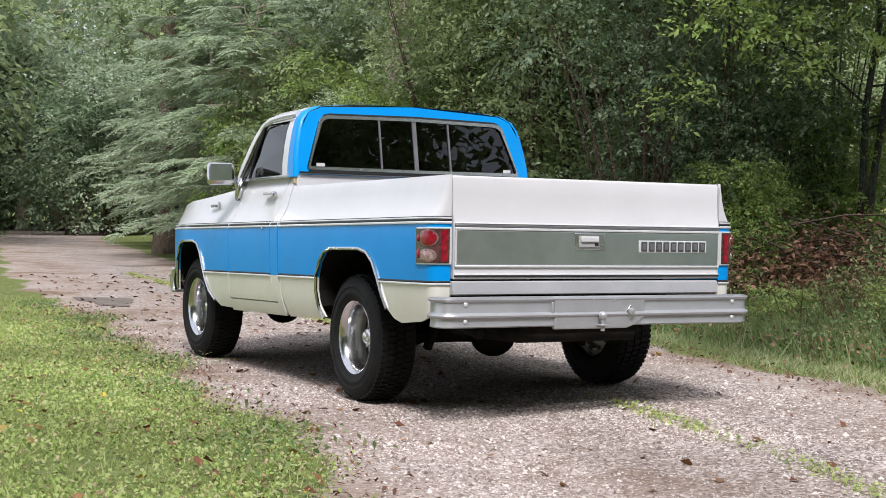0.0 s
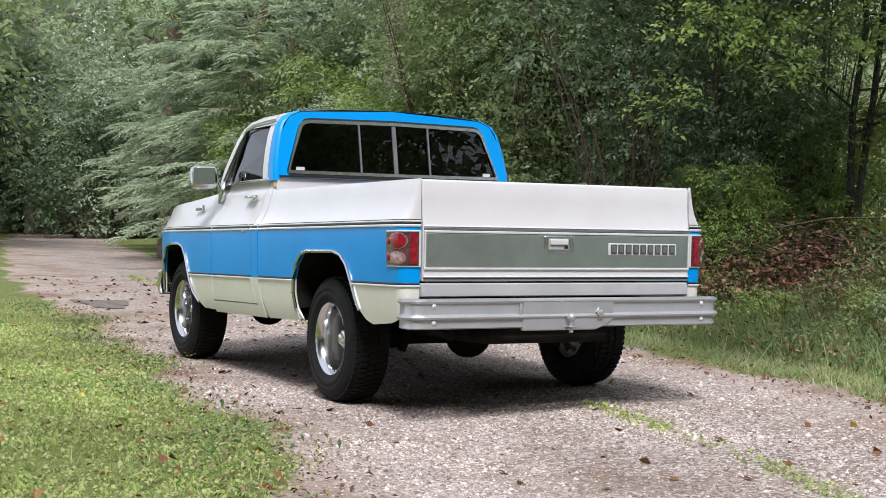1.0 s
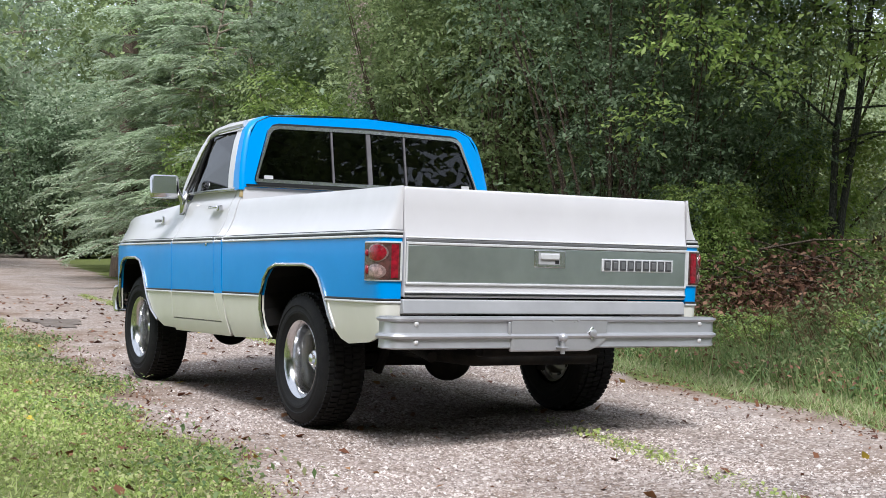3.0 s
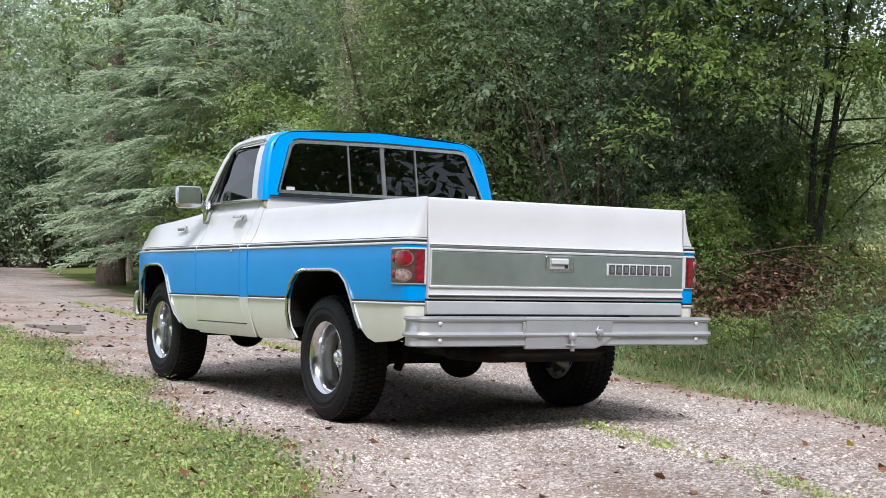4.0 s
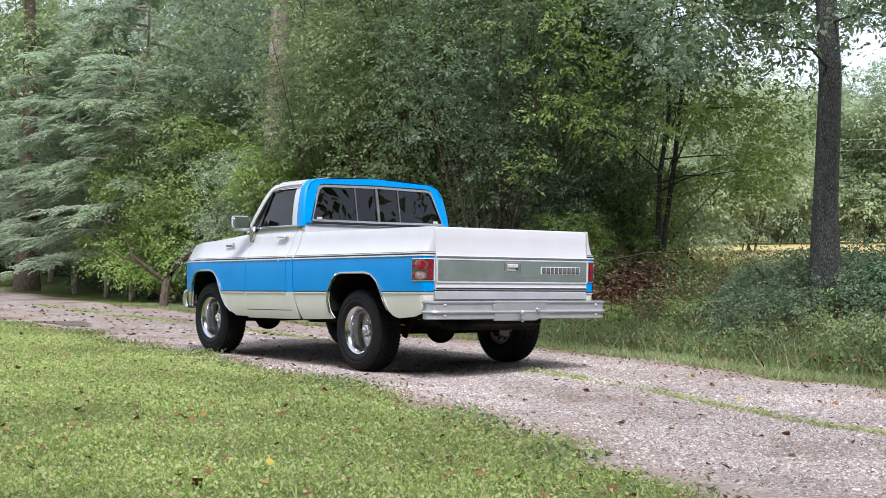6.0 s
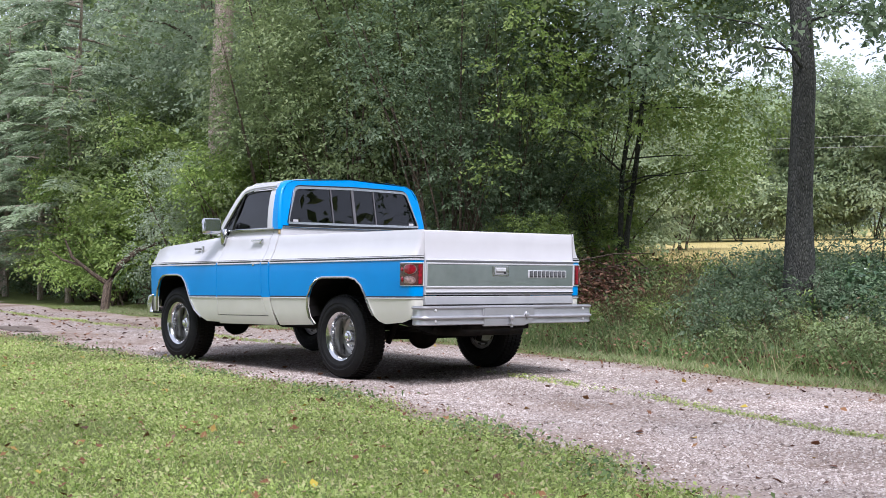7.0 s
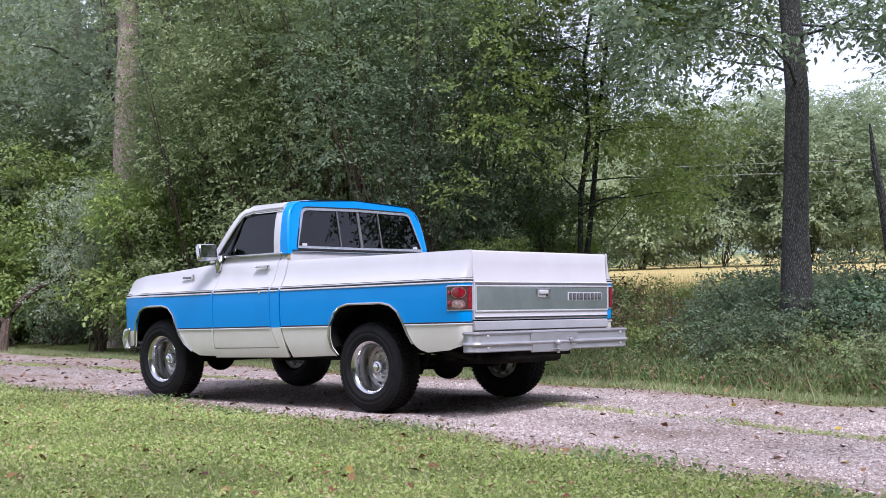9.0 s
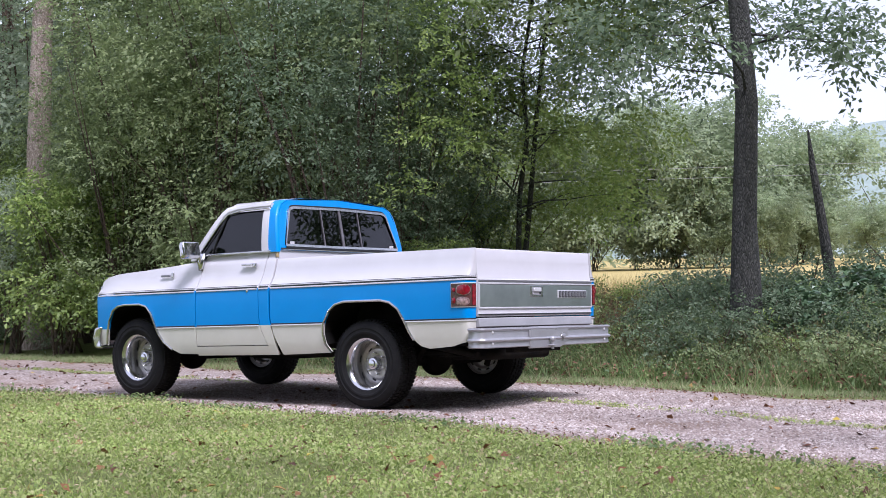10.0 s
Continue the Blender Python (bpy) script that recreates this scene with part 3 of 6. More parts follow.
b2 = lathe([(0, 0.0), (0, 0.02), (0.012, 0.02), (0.016, 0.012), (0.018, 0)], 18)
bmesh.ops.rotate(b2, verts=b2.verts, matrix=Matrix.Rotation(radians(-90), 3, "Z"))
bmesh.ops.translate(b2, verts=b2.verts, vec=(0.157, -1.238, 0.607))
part("lock_knob", rake(b2), SILVER, bumper)
part("safety_hook", rake(box(-0.368, -1.232, 0.595, -0.352, -1.22, 0.665)), SILVER, bumper, bevel=0.004)
bumper.location.z = -0.02
for s in (-1, 1):
    part("bumper_bracket", rake(box(0.5 * s, -1.2, 0.52, 0.6 * s, -0.9, 0.62)), UNDER, truck)

# ---- cab ----
# rings from the back of the cab to the windscreen header; half widths at heights
def cab_ring(y, zb, shrink=0.0, top=0.0):
    half = [(0.925, zb), (0.92, 1.50), (0.903, 1.62), (0.882, 1.72), (0.86, 1.79), (0.82, 1.845), (0.735, 1.885), (0.5, 1.908 + top), (0.25, 1.916 + top), (0.0, 1.92 + top)]
    half = [(x - shrink, z) for x, z in half]
    return [(-x, y, z) for x, z in half] + [(x, y, z) for x, z in half[-2::-1]]


def ring_mesh(rings, close=False):
    bm = bmesh.new()
    rr = [[bm.verts.new(p) for p in r] for r in rings]
    for a, b in zip(rr, rr[1:]):
        for k in range(len(a) - 1):
            bm.faces.new((a[k], a[k + 1], b[k + 1], b[k]))
    bmesh.ops.recalc_face_normals(bm, faces=bm.faces)
    return bm


# back wall with a window opening: an outer loop joined to the window's loop
def back_y(z):
    return 1.085 + 0.10 * max(0.0, z - 1.42) / 0.5


# rear quarter: blue shell from the back edge to the rear of the door opening
shell = []
for y_off, sh in ((0.0, 0.03), (0.004, 0.012), (0.018, 0.0), (0.06, 0.0), (0.115, 0.0)):
    shell.append([(x * 1.0, back_y(z) + y_off, z) for x, y, z in cab_ring(0, 1.40, sh)])
part("cab_rear_shell", rake(ring_mesh(shell)), BLUE, truck, "sky blue rear cab pillar and roof edge")
roof = []
for y, t in ((1.30, 0.006), (1.45, 0.01), (1.6, 0.006), (1.72, -0.004), (1.78, -0.018)):
    roof.append([(x, y, z) for x, _, z in cab_ring(0, 1.79, 0.0, t)[4:-4]])
roof.insert(0, [(x, back_y(z) + 0.115, z) for x, _, z in cab_ring(0, 1.79, 0.0, 0.0)[4:-4]])
part("roof", rake(ring_mesh(roof)), WHITE, truck, "white cab roof")

# the back wall's window: rounded rectangle, wider below
WIN = [(-0.825, 1.455), (-0.825, 1.475), (-0.722, 1.79), (-0.70, 1.812), (-0.66, 1.822), (0.0, 1.832), (0.66, 1.822), (0.70, 1.812), (0.722, 1.79), (0.825, 1.475), (0.825, 1.455), (0.0, 1.452)]


def inset(pts, d, dz):
    cz = 1.64
    return [(x - math.copysign(min(d, abs(x)), x) if x else 0.0, z + (dz if z < cz else -dz)) for x, z in pts]


def loop_frame(name, outer, inner, y_out, depth, mat, parent, label=""):
    """A flat frame between two loops on the back wall."""
    bm = bmesh.new()
    n = len(outer)
    fr = [[bm.verts.new((x, back_y(z) + y_out, z)) for x, z in o] for o in (outer, inner)]
    bk = [[bm.verts.new((x, back_y(z) + y_out + depth, z)) for x, z in o] for o in (outer, inner)]
    for k in range(n):
        j = (k + 1) % n
        bm.faces.new((fr[0][k], fr[0][j], fr[1][j], fr[1][k]))
        bm.faces.new((bk[0][k], bk[0][j], bk[1][j], bk[1][k]))
        bm.faces.new((fr[0][k], fr[0][j], bk[0][j], bk[0][k]))
        bm.faces.new((fr[1][k], fr[1][j], bk[1][j], bk[1][k]))
    bmesh.ops.recalc_face_normals(bm, faces=bm.faces)
    return part(name, rake(bm), mat, parent, label)


BACK = [(-0.897, 1.416), (-0.892, 1.50), (-0.854, 1.72), (-0.79, 1.84), (-0.7, 1.88), (0.0, 1.916), (0.7, 1.88), (0.79, 1.84), (0.854, 1.72), (0.892, 1.50), (0.897, 1.416), (0.0, 1.416)]
loop_frame("cab_back_panel", BACK, WIN, 0.0, 0.02, BLUE, truck, "sky blue cab back round the rear window")
rear_window = loop_frame("rear_window", inset(WIN, -0.018, -0.018), inset(WIN, 0.004, 0.004), -0.010, 0.012, BLACK, truck, "four-pane sliding rear window in a bright frame")
loop_frame("window_trim", inset(WIN, -0.004, -0.004), inset(WIN, 0.02, 0.018), -0.014, 0.014, TRIM, rear_window)
GL = inset(WIN, 0.012, 0.012)
for x0, x1 in ((-0.86, -0.27), (-0.27, 0.0), (0.0, 0.27), (0.27, 0.86)):
    bm = bmesh.new()
    bm.faces.new([bm.verts.new((x, back_y(z) + 0.006, z)) for x, z in GL])
    for xc, cl in ((x0, -1), (x1, 1)):
        g = bm.verts[:] + bm.edges[:] + bm.faces[:]
        bmesh.ops.bisect_plane(bm, geom=g, plane_co=(xc, 0, 0), plane_no=(cl, 0, 0), clear_outer=True)
    ob = part("pane", rake(bm), TINT, rear_window, smooth=False)
    md = ob.modifiers.new("thickness", "SOLIDIFY")
    md.thickness = 0.005
for x, w in ((-0.27, 0.012), (0.0, 0.03), (0.27, 0.012)):
    bm = bmesh.new()
    box(x - w / 2, back_y(1.64) - 0.01, 1.462, x + w / 2, back_y(1.64) + 0.01, 1.82, bm)
    for v in bm.verts:
        v.co.y += back_y(v.co.z) - back_y(1.64)
    part("window_divider", rake(bm), DIVIDER, rear_window)
for s in (-1, 1):
    part("sticker", rake(box(0.73 * s - 0.03, 1.09, 1.475, 0.73 * s + 0.03, 1.0935, 1.497)), WHITE, rear_window, "small white window sticker")
for s in (-1, 1):
    part("corner_reflector", rake(box(0.892 * s, 1.10, 1.352, 0.915 * s, 1.128, 1.398)), surface("aged_amber_tag", (0.5, 0.38, 0.2), None, 0.5), truck, "small faded amber tag", bevel=0.004)
part("cab_back_lower", rake(box(-0.9, 1.092, 0.6, 0.9, 1.115, 1.418)), WHITE, truck, "white lower cab back")
part("back_moulding", rake(box(-0.885, 1.076, 1.426, 0.885, 1.088, 1.436)), BLACK, truck)
part("back_moulding", rake(box(-0.885, 1.074, 1.419, 0.885, 1.088, 1.425)), TRIM, truck)

# doors' window frames, pillars, side glass
for s in (-1, 1):
    def pillar(name, pts, w, mat, d=0.03):
        """A bar along points; w is its width in y, d its depth in x."""
        bm = bmesh.new()
        rows = [[bm.verts.new((x * s + ox * s, y + oy, z)) for ox, oy in ((0, -w / 2), (0, w / 2), (-d, w / 2), (-d, -w / 2))] for x, y, z in pts]
        for a, b in zip(rows, rows[1:]):
            for k in range(4):
                bm.faces.new((a[k], a[(k + 1) % 4], b[(k + 1) % 4], b[k]))
        bm.faces.new(rows[0])
        bm.faces.new(rows[-1][::-1])
        bmesh.ops.recalc_face_normals(bm, faces=bm.faces)
        return part(name, rake(bm), mat, truck, bevel=0.006)

    def sidex(z):
        return float(np.interp(z, [1.40, 1.50, 1.62, 1.72, 1.79, 1.845, 1.882], [0.925, 0.92, 0.903, 0.882, 0.86, 0.82, 0.735]))

    pillar("door_rear_pillar", [(sidex(z) + 0.004, 1.245 + 0.09 * (z - 1.40), z) for z in (1.40, 1.5, 1.62, 1.72, 1.80, 1.84)], 0.085, WHITE)
    pillar("windscreen_pillar", [(sidex(z) + 0.002, 2.135 - 0.78 * (z - 1.40), z) for z in (1.36, 1.5, 1.62, 1.72, 1.80, 1.85)], 0.075, WHITE)
    # roof rail over the door
    bm = bmesh.new()
    tube([(0.835 * s, 1.235, 1.83), (0.838 * s, 1.45, 1.828), (0.838 * s, 1.65, 1.82), (0.84 * s, 1.77, 1.80), (0.85 * s, 1.84, 1.755)], 0.026, 8, bm)
    part("roof_rail", rake(bm), WHITE, truck)
    bm = bmesh.new()
    tube([(0.868 * s, 1.24, 1.806), (0.87 * s, 1.6, 1.80), (0.873 * s, 1.76, 1.775), (0.893 * s, 1.86, 1.68), (0.935 * s, 2.07, 1.42)], 0.006, 6, bm)
    part("drip_moulding", rake(bm), TRIM, truck)
    part("door_sill_top", rake(box(0.88 * s, 1.18, 1.398, 0.93 * s, 2.06, 1.418)), TRIM, truck, bevel=0.006)
    bm = bmesh.new()
    bm.faces.new([bm.verts.new(((sidex(z) - 0.015) * s, y, z)) for y, z in ((1.27, 1.41), (2.10, 1.41), (1.80, 1.79), (1.32, 1.81), (1.295, 1.62))])
    ob = part("side_window", rake(bm), TINT, truck, "tinted side window", smooth=False)
    ob.modifiers.new("thickness", "SOLIDIFY").thickness = 0.005
    pillar("vent_divider", [(sidex(z), 1.93 - 0.42 * (z - 1.40), z) for z in (1.41, 1.6, 1.78)], 0.016, BLACK, 0.02)
    # handle, lock, badge, mirror
    handle = part("door_handle", rake(box(0.948 * s, 1.345, 1.286, 0.985 * s, 1.485, 1.303)), CHROME, truck, "chrome door handle", bevel=0.006)
    part("push_button", rake(box(0.945 * s, 1.315, 1.268, 0.98 * s, 1.352, 1.306)), CHROME, handle, bevel=0.008)
    b2 = lathe([(0, 0.0), (0, 0.013), (0.006 , 0.013), (0.008, 0)], 14)
    bmesh.ops.scale(b2, vec=(s, 1, 1), verts=b2.verts)
    bmesh.ops.translate(b2, verts=b2.verts, vec=(1.03 * s, 1.365, 1.055))
    part("door_lock", rake(b2), CHROME, truck)
    part("fender_script", rake(box(0.967 * s, 2.42, 1.222, 0.985 * s, 2.535, 1.243)), BADGE, truck, "small chrome script badge", bevel=0.004)
    part("fender_crest", rake(box(0.962 * s, 2.375, 1.212, 0.98 * s, 2.405, 1.265)), CHROME, truck, bevel=0.005)
    swing = Matrix.Translation((1.09 * s, 2.04, 1.45)) @ Matrix.Rotation(radians(13 * s), 4, "Z") @ Matrix.Rotation(radians(-15), 4, "X") @ Matrix.Translation((-1.09 * s, -2.04, -1.49))

    def swung(bm):
        bmesh.ops.transform(bm, matrix=swing, verts=bm.verts)
        return rake(bm)

    mirror = part("door_mirror", swung(box(0.995 * s, 2.0, 1.41, 1.19 * s, 2.075, 1.572)), CHROME, truck, "chrome square door mirror on a bracket", bevel=0.026)
    part("mirror_glass", swung(box(1.012 * s, 1.994, 1.427, 1.173 * s, 1.9995, 1.555)), surface("mirror_glass", (0.75, 0.76, 0.78), None, 0.12, 1.0), mirror, bevel=0.012)
    bm = bmesh.new()
    tube([(0.945 * s, 2.02, 1.30), (0.985 * s, 2.03, 1.40), (1.02 * s, 2.04, 1.455)], [0.012, 0.016, 0.02], 8, bm)
    part("mirror_arm", rake(bm), CHROME, mirror)
    bm = bmesh.new()
    bm.faces.new([bm.verts.new((x * s, y, z)) for x, y, z in ((0.93, 2.09, 1.42), (0.93, 1.98, 1.42), (0.948, 2.0, 1.285), (0.95, 2.035, 1.26))])
    ob = part("mirror_bracket", rake(bm), CHROME, mirror)
    ob.modifiers.new("thickness", "SOLIDIFY").thickness = 0.03
    part("side_marker", rake(box(0.925 * s, 3.395, 0.75, 0.955 * s, 3.435, 0.90)), REDLENS, truck, "red side marker", bevel=0.005)

# windscreen and hood
bm = bmesh.new()
rows = []
for k in range(9):
    u = -1 + k / 4
    rows.append((bm.verts.new((0.90 * u, 2.30 - 0.17 * u * u, 1.37)), bm.verts.new((0.8 * u, 1.83 - 0.06 * u * u, 1.86))))
for a, b in zip(rows, rows[1:]):
    bm.faces.new((a[0], b[0], b[1], a[1]))
ob = part("windscreen", rake(bm), TINT, truck, "curved windscreen")
ob.modifiers.new("thickness", "SOLIDIFY").thickness = 0.006
hood = []
for y, zc, ze in ((2.03, 1.385, 1.358), (2.35, 1.375, 1.326), (2.8, 1.345, 1.296), (3.2, 1.31, 1.276), (3.4, 1.28, 1.25), (3.485, 1.22, 1.21)):
    w = flank(ze) - (0.25 * (y - 2.9) ** 2 if y > 2.9 else 0) - 0.002
    hood.append([(u * w, y, ze + (zc - ze) * (1 - abs(u) ** 3)) for u in np.linspace(-1, 1, 11)])
part("hood", rake(ring_mesh(hood)), WHITE, truck, "white hood")
part("front_panel", rake(box(-0.86, 3.43, 0.62, 0.86, 3.485, 1.19)), CHROME, truck, "bright front grille shell", bevel=0.02)
for s in (-1, 1):
    part("headlamp_bezel", rake(box(0.86 * s, 3.43, 0.64, 0.91 * s, 3.495, 1.17)), TRIM, truck, bevel=0.02)
bm = bmesh.new()
sec = []
for k in range(13):
    u = -1 + k / 6
    sec.append((u * 0.965, 3.6 - 0.11 * abs(u) ** 3))
rows = []
sec = [(-0.965, 3.4)] + sec + [(0.965, 3.4)]
for x, y in sec:
    rows.append([bm.verts.new((x * (1 if z != 0.66 else 1.01), y + o, z)) for o, z in ((-0.03, 0.76), (0.0, 0.74), (0.012, 0.66), (0.0, 0.58), (-0.03, 0.56))])
for a, b in zip(rows, rows[1:]):
    for k in range(4):
        bm.faces.new((a[k], a[k + 1], b[k + 1], b[k]))
ob = part("front_bumper", rake(bm), CHROME, truck, "chrome front bumper")
ob.modifiers.new("thickness", "SOLIDIFY").thickness = 0.006

# seat and wheel behind the glass
part("bench_seat", rake(box(-0.78, 1.2, 0.85, 0.78, 1.72, 1.02)), VINYL, truck, bevel=0.05)
part("seat_back", rake(box(-0.78, 1.18, 1.0, 0.78, 1.32, 1.50)), VINYL, truck, bevel=0.05)
part("dashboard", rake(box(-0.85, 2.05, 1.15, 0.85, 2.25, 1.37)), VINYL, truck, bevel=0.04)
part("cab_floor", rake(box(-0.9, 1.12, 0.55, 0.9, 2.3, 0.6)), UNDER, truck)
bm = bmesh.new()
tube([(-0.38 + 0.19 * math.cos(a), 1.93 + 0.07 * math.sin(a), 1.33 + 0.17 * math.sin(a)) for a in np.linspace(0, 2 * math.pi, 25)], 0.013, 6, bm, caps=False)
part("steering_wheel", rake(bm), BLACK, truck)

# undercarriage
for s in (-1, 1):
    part("frame_rail", rake(box(0.40 * s, -1.1, 0.52, 0.47 * s, 3.3, 0.66)), UNDER, truck, bevel=0.01)
    bm = bmesh.new()
    for k in range(4):
        box(0.5 * s - 0.03, -0.62 + 0.03 * k, 0.44 + 0.012 * k, 0.5 * s + 0.03, 0.62 - 0.03 * k, 0.45 + 0.012 * k, bm)
    part("leaf_spring", bm, UNDER, truck)
    bm = bmesh.new()
    tube([(0.56 * s, -0.16, 0.33), (0.52 * s, -0.3, 0.62)], 0.028, 8, bm)
    part("shock_absorber", bm, UNDER, truck)
for yc, dx in ((0.05, 0.0), (2.9, -0.25)):
    bm = bmesh.new()
    tube([(-0.75, yc, 0.385), (-0.2 + dx, yc, 0.385), (dx, yc, 0.385), (0.2 + dx, yc, 0.385), (0.75, yc, 0.385)], [0.042, 0.042, 0.05, 0.042, 0.042], 12, bm)
    bmesh.ops.create_uvsphere(bm, u_segments=18, v_segments=12, radius=0.135, matrix=Matrix.Translation((dx, yc - 0.04, 0.385)) @ Matrix.Diagonal((1.1, 1, 1, 1)))
    part("axle", bm, UNDER, truck, "dark solid axle with its differential")
bm = bmesh.new()
tube([(0.0, 0.1, 0.40), (0.02, 1.3, 0.52), (0.05, 1.6, 0.55)], 0.035, 10, bm)
part("drive_shaft", bm, UNDER, truck)
part("transfer_case", rake(box(-0.25, 1.4, 0.42, 0.2, 2.1, 0.62)), UNDER, truck, bevel=0.05)
part("fuel_tank", rake(box(0.5, 0.5, 0.46, 0.8, 1.3, 0.66)), UNDER, truck, bevel=0.04)
part("cross_member", rake(box(-0.45, -1.12, 0.46, 0.3, -1.04, 0.53)), UNDER, truck, bevel=0.01)
part("spare_carrier", rake(box(-0.42, -0.95, 0.40, 0.42, -0.45, 0.50)), UNDER, truck, bevel=0.04)
bm = bmesh.new()
tube([(-0.68, 1.4, 0.46), (-0.66, 0.7, 0.45), (-0.6, 0.45, 0.50), (-0.57, 0.0, 0.60), (-0.57, -0.5, 0.52), (-0.60, -0.86, 0.47)], 0.03, 10, bm)
part("exhaust_pipe", bm, UNDER, truck)


# ---- wheels ----
def tyre_bm():
    prof = [(-0.105, 0.215), (-0.121, 0.232), (-0.124, 0.236), (-0.129, 0.258), (-0.134, 0.262), (-0.136, 0.276), (-0.132, 0.282), (-0.133, 0.302), (-0.137, 0.306), (-0.134, 0.316), (-0.127, 0.335), (-0.115, 0.356), (-0.096, 0.368), (-0.05, 0.373), (0.0, 0.374)]
    prof += [(-x, r) for x, r in prof[-2::-1]]
    bm = lathe(prof, 72)
    for k in range(64):  # tread blocks
        a = 2 * math.pi * k / 64
        for x0, x1, sk in ((-0.109, -0.082, 0.0), (-0.075, -0.03, 0.5), (-0.02, 0.02, 0.2), (0.03, 0.075, 0.7), (0.082, 0.109, 0.3)):
            aa = a + sk * 2 * math.pi / 64
            r0 = 0.361 if abs(x0 + x1) > 0.18 else 0.371
            h = 0.011
            m = Matrix.Rotation(aa, 4, "X") @ Matrix.Translation(((x0 + x1) / 2, 0, r0 + h / 2 + 0.001)) @ Matrix.Diagonal((x1 - x0, 0.024, h, 1))
            bmesh.ops.create_cube(bm, size=1, matrix=m)
    return bm


wheel_parts = {}


def wheel(x, y, s, spin):
    """One wheel under the truck; its outer face looks along s in x."""
    rot = Matrix.Translation((x, y, 0.387 + (0.04 if x > 0 else 0.0))) @ Matrix.Rotation(0 if s > 0 else math.pi, 4, "Z") @ Matrix.Rotation(radians(spin), 4, "X")
    if not wheel_parts:
        wheel_parts["tyre"] = (mesh_of(tyre_bm(), "tyre"), RUBBER)
        wheel_parts["rim"] = (mesh_of(lathe([(-0.10, 0.20), (-0.09, 0.194), (-0.055, 0.188), (0.0, 0.184), (0.05, 0.186), (0.08, 0.192), (0.10, 0.2), (0.112, 0.214), (0.118, 0.222), (0.112, 0.226), (0.1, 0.222), (0.095, 0.212)], 56), "rim"), CHROME)
        wheel_parts["wheel_centre"] = (mesh_of(lathe([(-0.058, 0.189), (-0.07, 0.178), (-0.078, 0.166), (-0.078, 0.15), (-0.058, 0.141), (-0.04, 0.134), (-0.034, 0.124), (-0.036, 0.108), (-0.038, 0.074), (-0.028, 0.066), (-0.02, 0.058), (-0.02, 0.0)], 48), "wheel_centre"), ALLOY)
        wheel_parts["hub"] = (mesh_of(lathe([(-0.025, 0.06), (0.02, 0.056), (0.034, 0.048), (0.038, 0.034), (0.052, 0.03), (0.056, 0.02), (0.056, 0.0)], 28), "hub"), CHROME)
        wheel_parts["lug_nut"] = (mesh_of(lathe([(-0.04, 0.0115), (-0.008, 0.0115), (-0.002, 0.008), (0.0, 0.0)], 6, None, (0, 0, 0.09)), "lug_nut"), CHROME)
        slot = box(-0.082, -0.021, 0.15, -0.0745, 0.021, 0.166)
        bmesh.ops.bevel(slot, geom=slot.edges[:], offset=0.003, segments=1, affect="EDGES")
        wheel_parts["vent_slot"] = (mesh_of(slot, "vent_slot"), BLACK)
        for me, m in wheel_parts.values():
            me.materials.append(m)
            me.shade_smooth()
            me.set_sharp_from_angle(angle=radians(40))
    hub = new("wheel", wheel_parts["tyre"][0])
    hub.parent = truck
    hub.matrix_local = rot
    tagged(hub, "black all-terrain tyre on a chrome dished wheel")
    for nm, count in (("rim", 1), ("wheel_centre", 1), ("hub", 1), ("lug_nut", 6), ("vent_slot", 10)):
        for k in range(count):
            o = new(nm, wheel_parts[nm][0])
            o.parent = hub
            o.matrix_local = Matrix.Rotation(2 * math.pi * k / count, 4, "X")


for x, y, s, spin in ((-0.83, 0.05, -1, 10), (-0.83, 2.9, -1, 33), (0.88, 0.05, 1, 50), (0.88, 2.9, 1, 5)):
    wheel(x, y, s, spin)

# ---- ground: one sheet; gravel track, lawn verge, bank and field ----
def road_edges(y):
    left = np.interp(y, [-12, -5, -3, -1.6, 0, 2, 4, 7, 10, 15, 20, 30, 45, 60], [-5.2, -3.0, -2.25, -1.9, -1.68, -1.4, -1.1, -0.65, -0.4, 0.3, 1.2, 3.2, 6.0, 10.0])
    right = np.interp(y, [-12, -5, -3.4, -2, -0.5, 1.5, 5, 10, 15, 20, 30, 45, 60], [-0.4, 1.2, 1.65, 1.85, 2.25, 2.65, 2.95, 3.3, 3.8, 4.6, 6.7, 9.7, 14.0])
    return left, right


def smooth(a, b, x):
    t = np.clip((x - a) / (b - a), 0, 1)
    return t * t * (3 - 2 * t)


def height(x, y):
    x, y = np.asarray(x, float), np.asarray(y, float)
    left, right = road_edges(y)
    off = x - right
    open_side = smooth(13.0, 1.0, y - 0.6 * (x - 6))  # the bank rises towards the open field
    open_side = np.maximum(open_side, smooth(6.0, 14.0, off))
    z = smooth(0.9, 4.0, off) * (0.18 + 0.47 * open_side) + 0.041 * np.clip(off - 4.5, 0, 160) * (0.25 + 0.75 * open_side)
    z = z + 0.03 * smooth(0.0, 1.0, left - x)
    ruts = -0.018 * (np.exp(-((x - left - 0.95) / 0.35) ** 2) + np.exp(-((right - x - 0.95) / 0.35) ** 2)) * smooth(1.5, 3.5, np.abs(y - 1))
    wob = 0.012 * np.sin(x * 3.1 + y * 1.3) * np.sin(y * 2.3 - x * 1.7) * smooth(0.2, 2.0, np.maximum(np.abs(x) - 1.2, np.abs(y - 1.4) - 2.2))
    crown = 0.045 * smooth(-0.6, 0.9, x) * smooth(30.0, 12.0, np.abs(y))  # the far wheel track lies a little higher
    return z + ruts + wob + crown


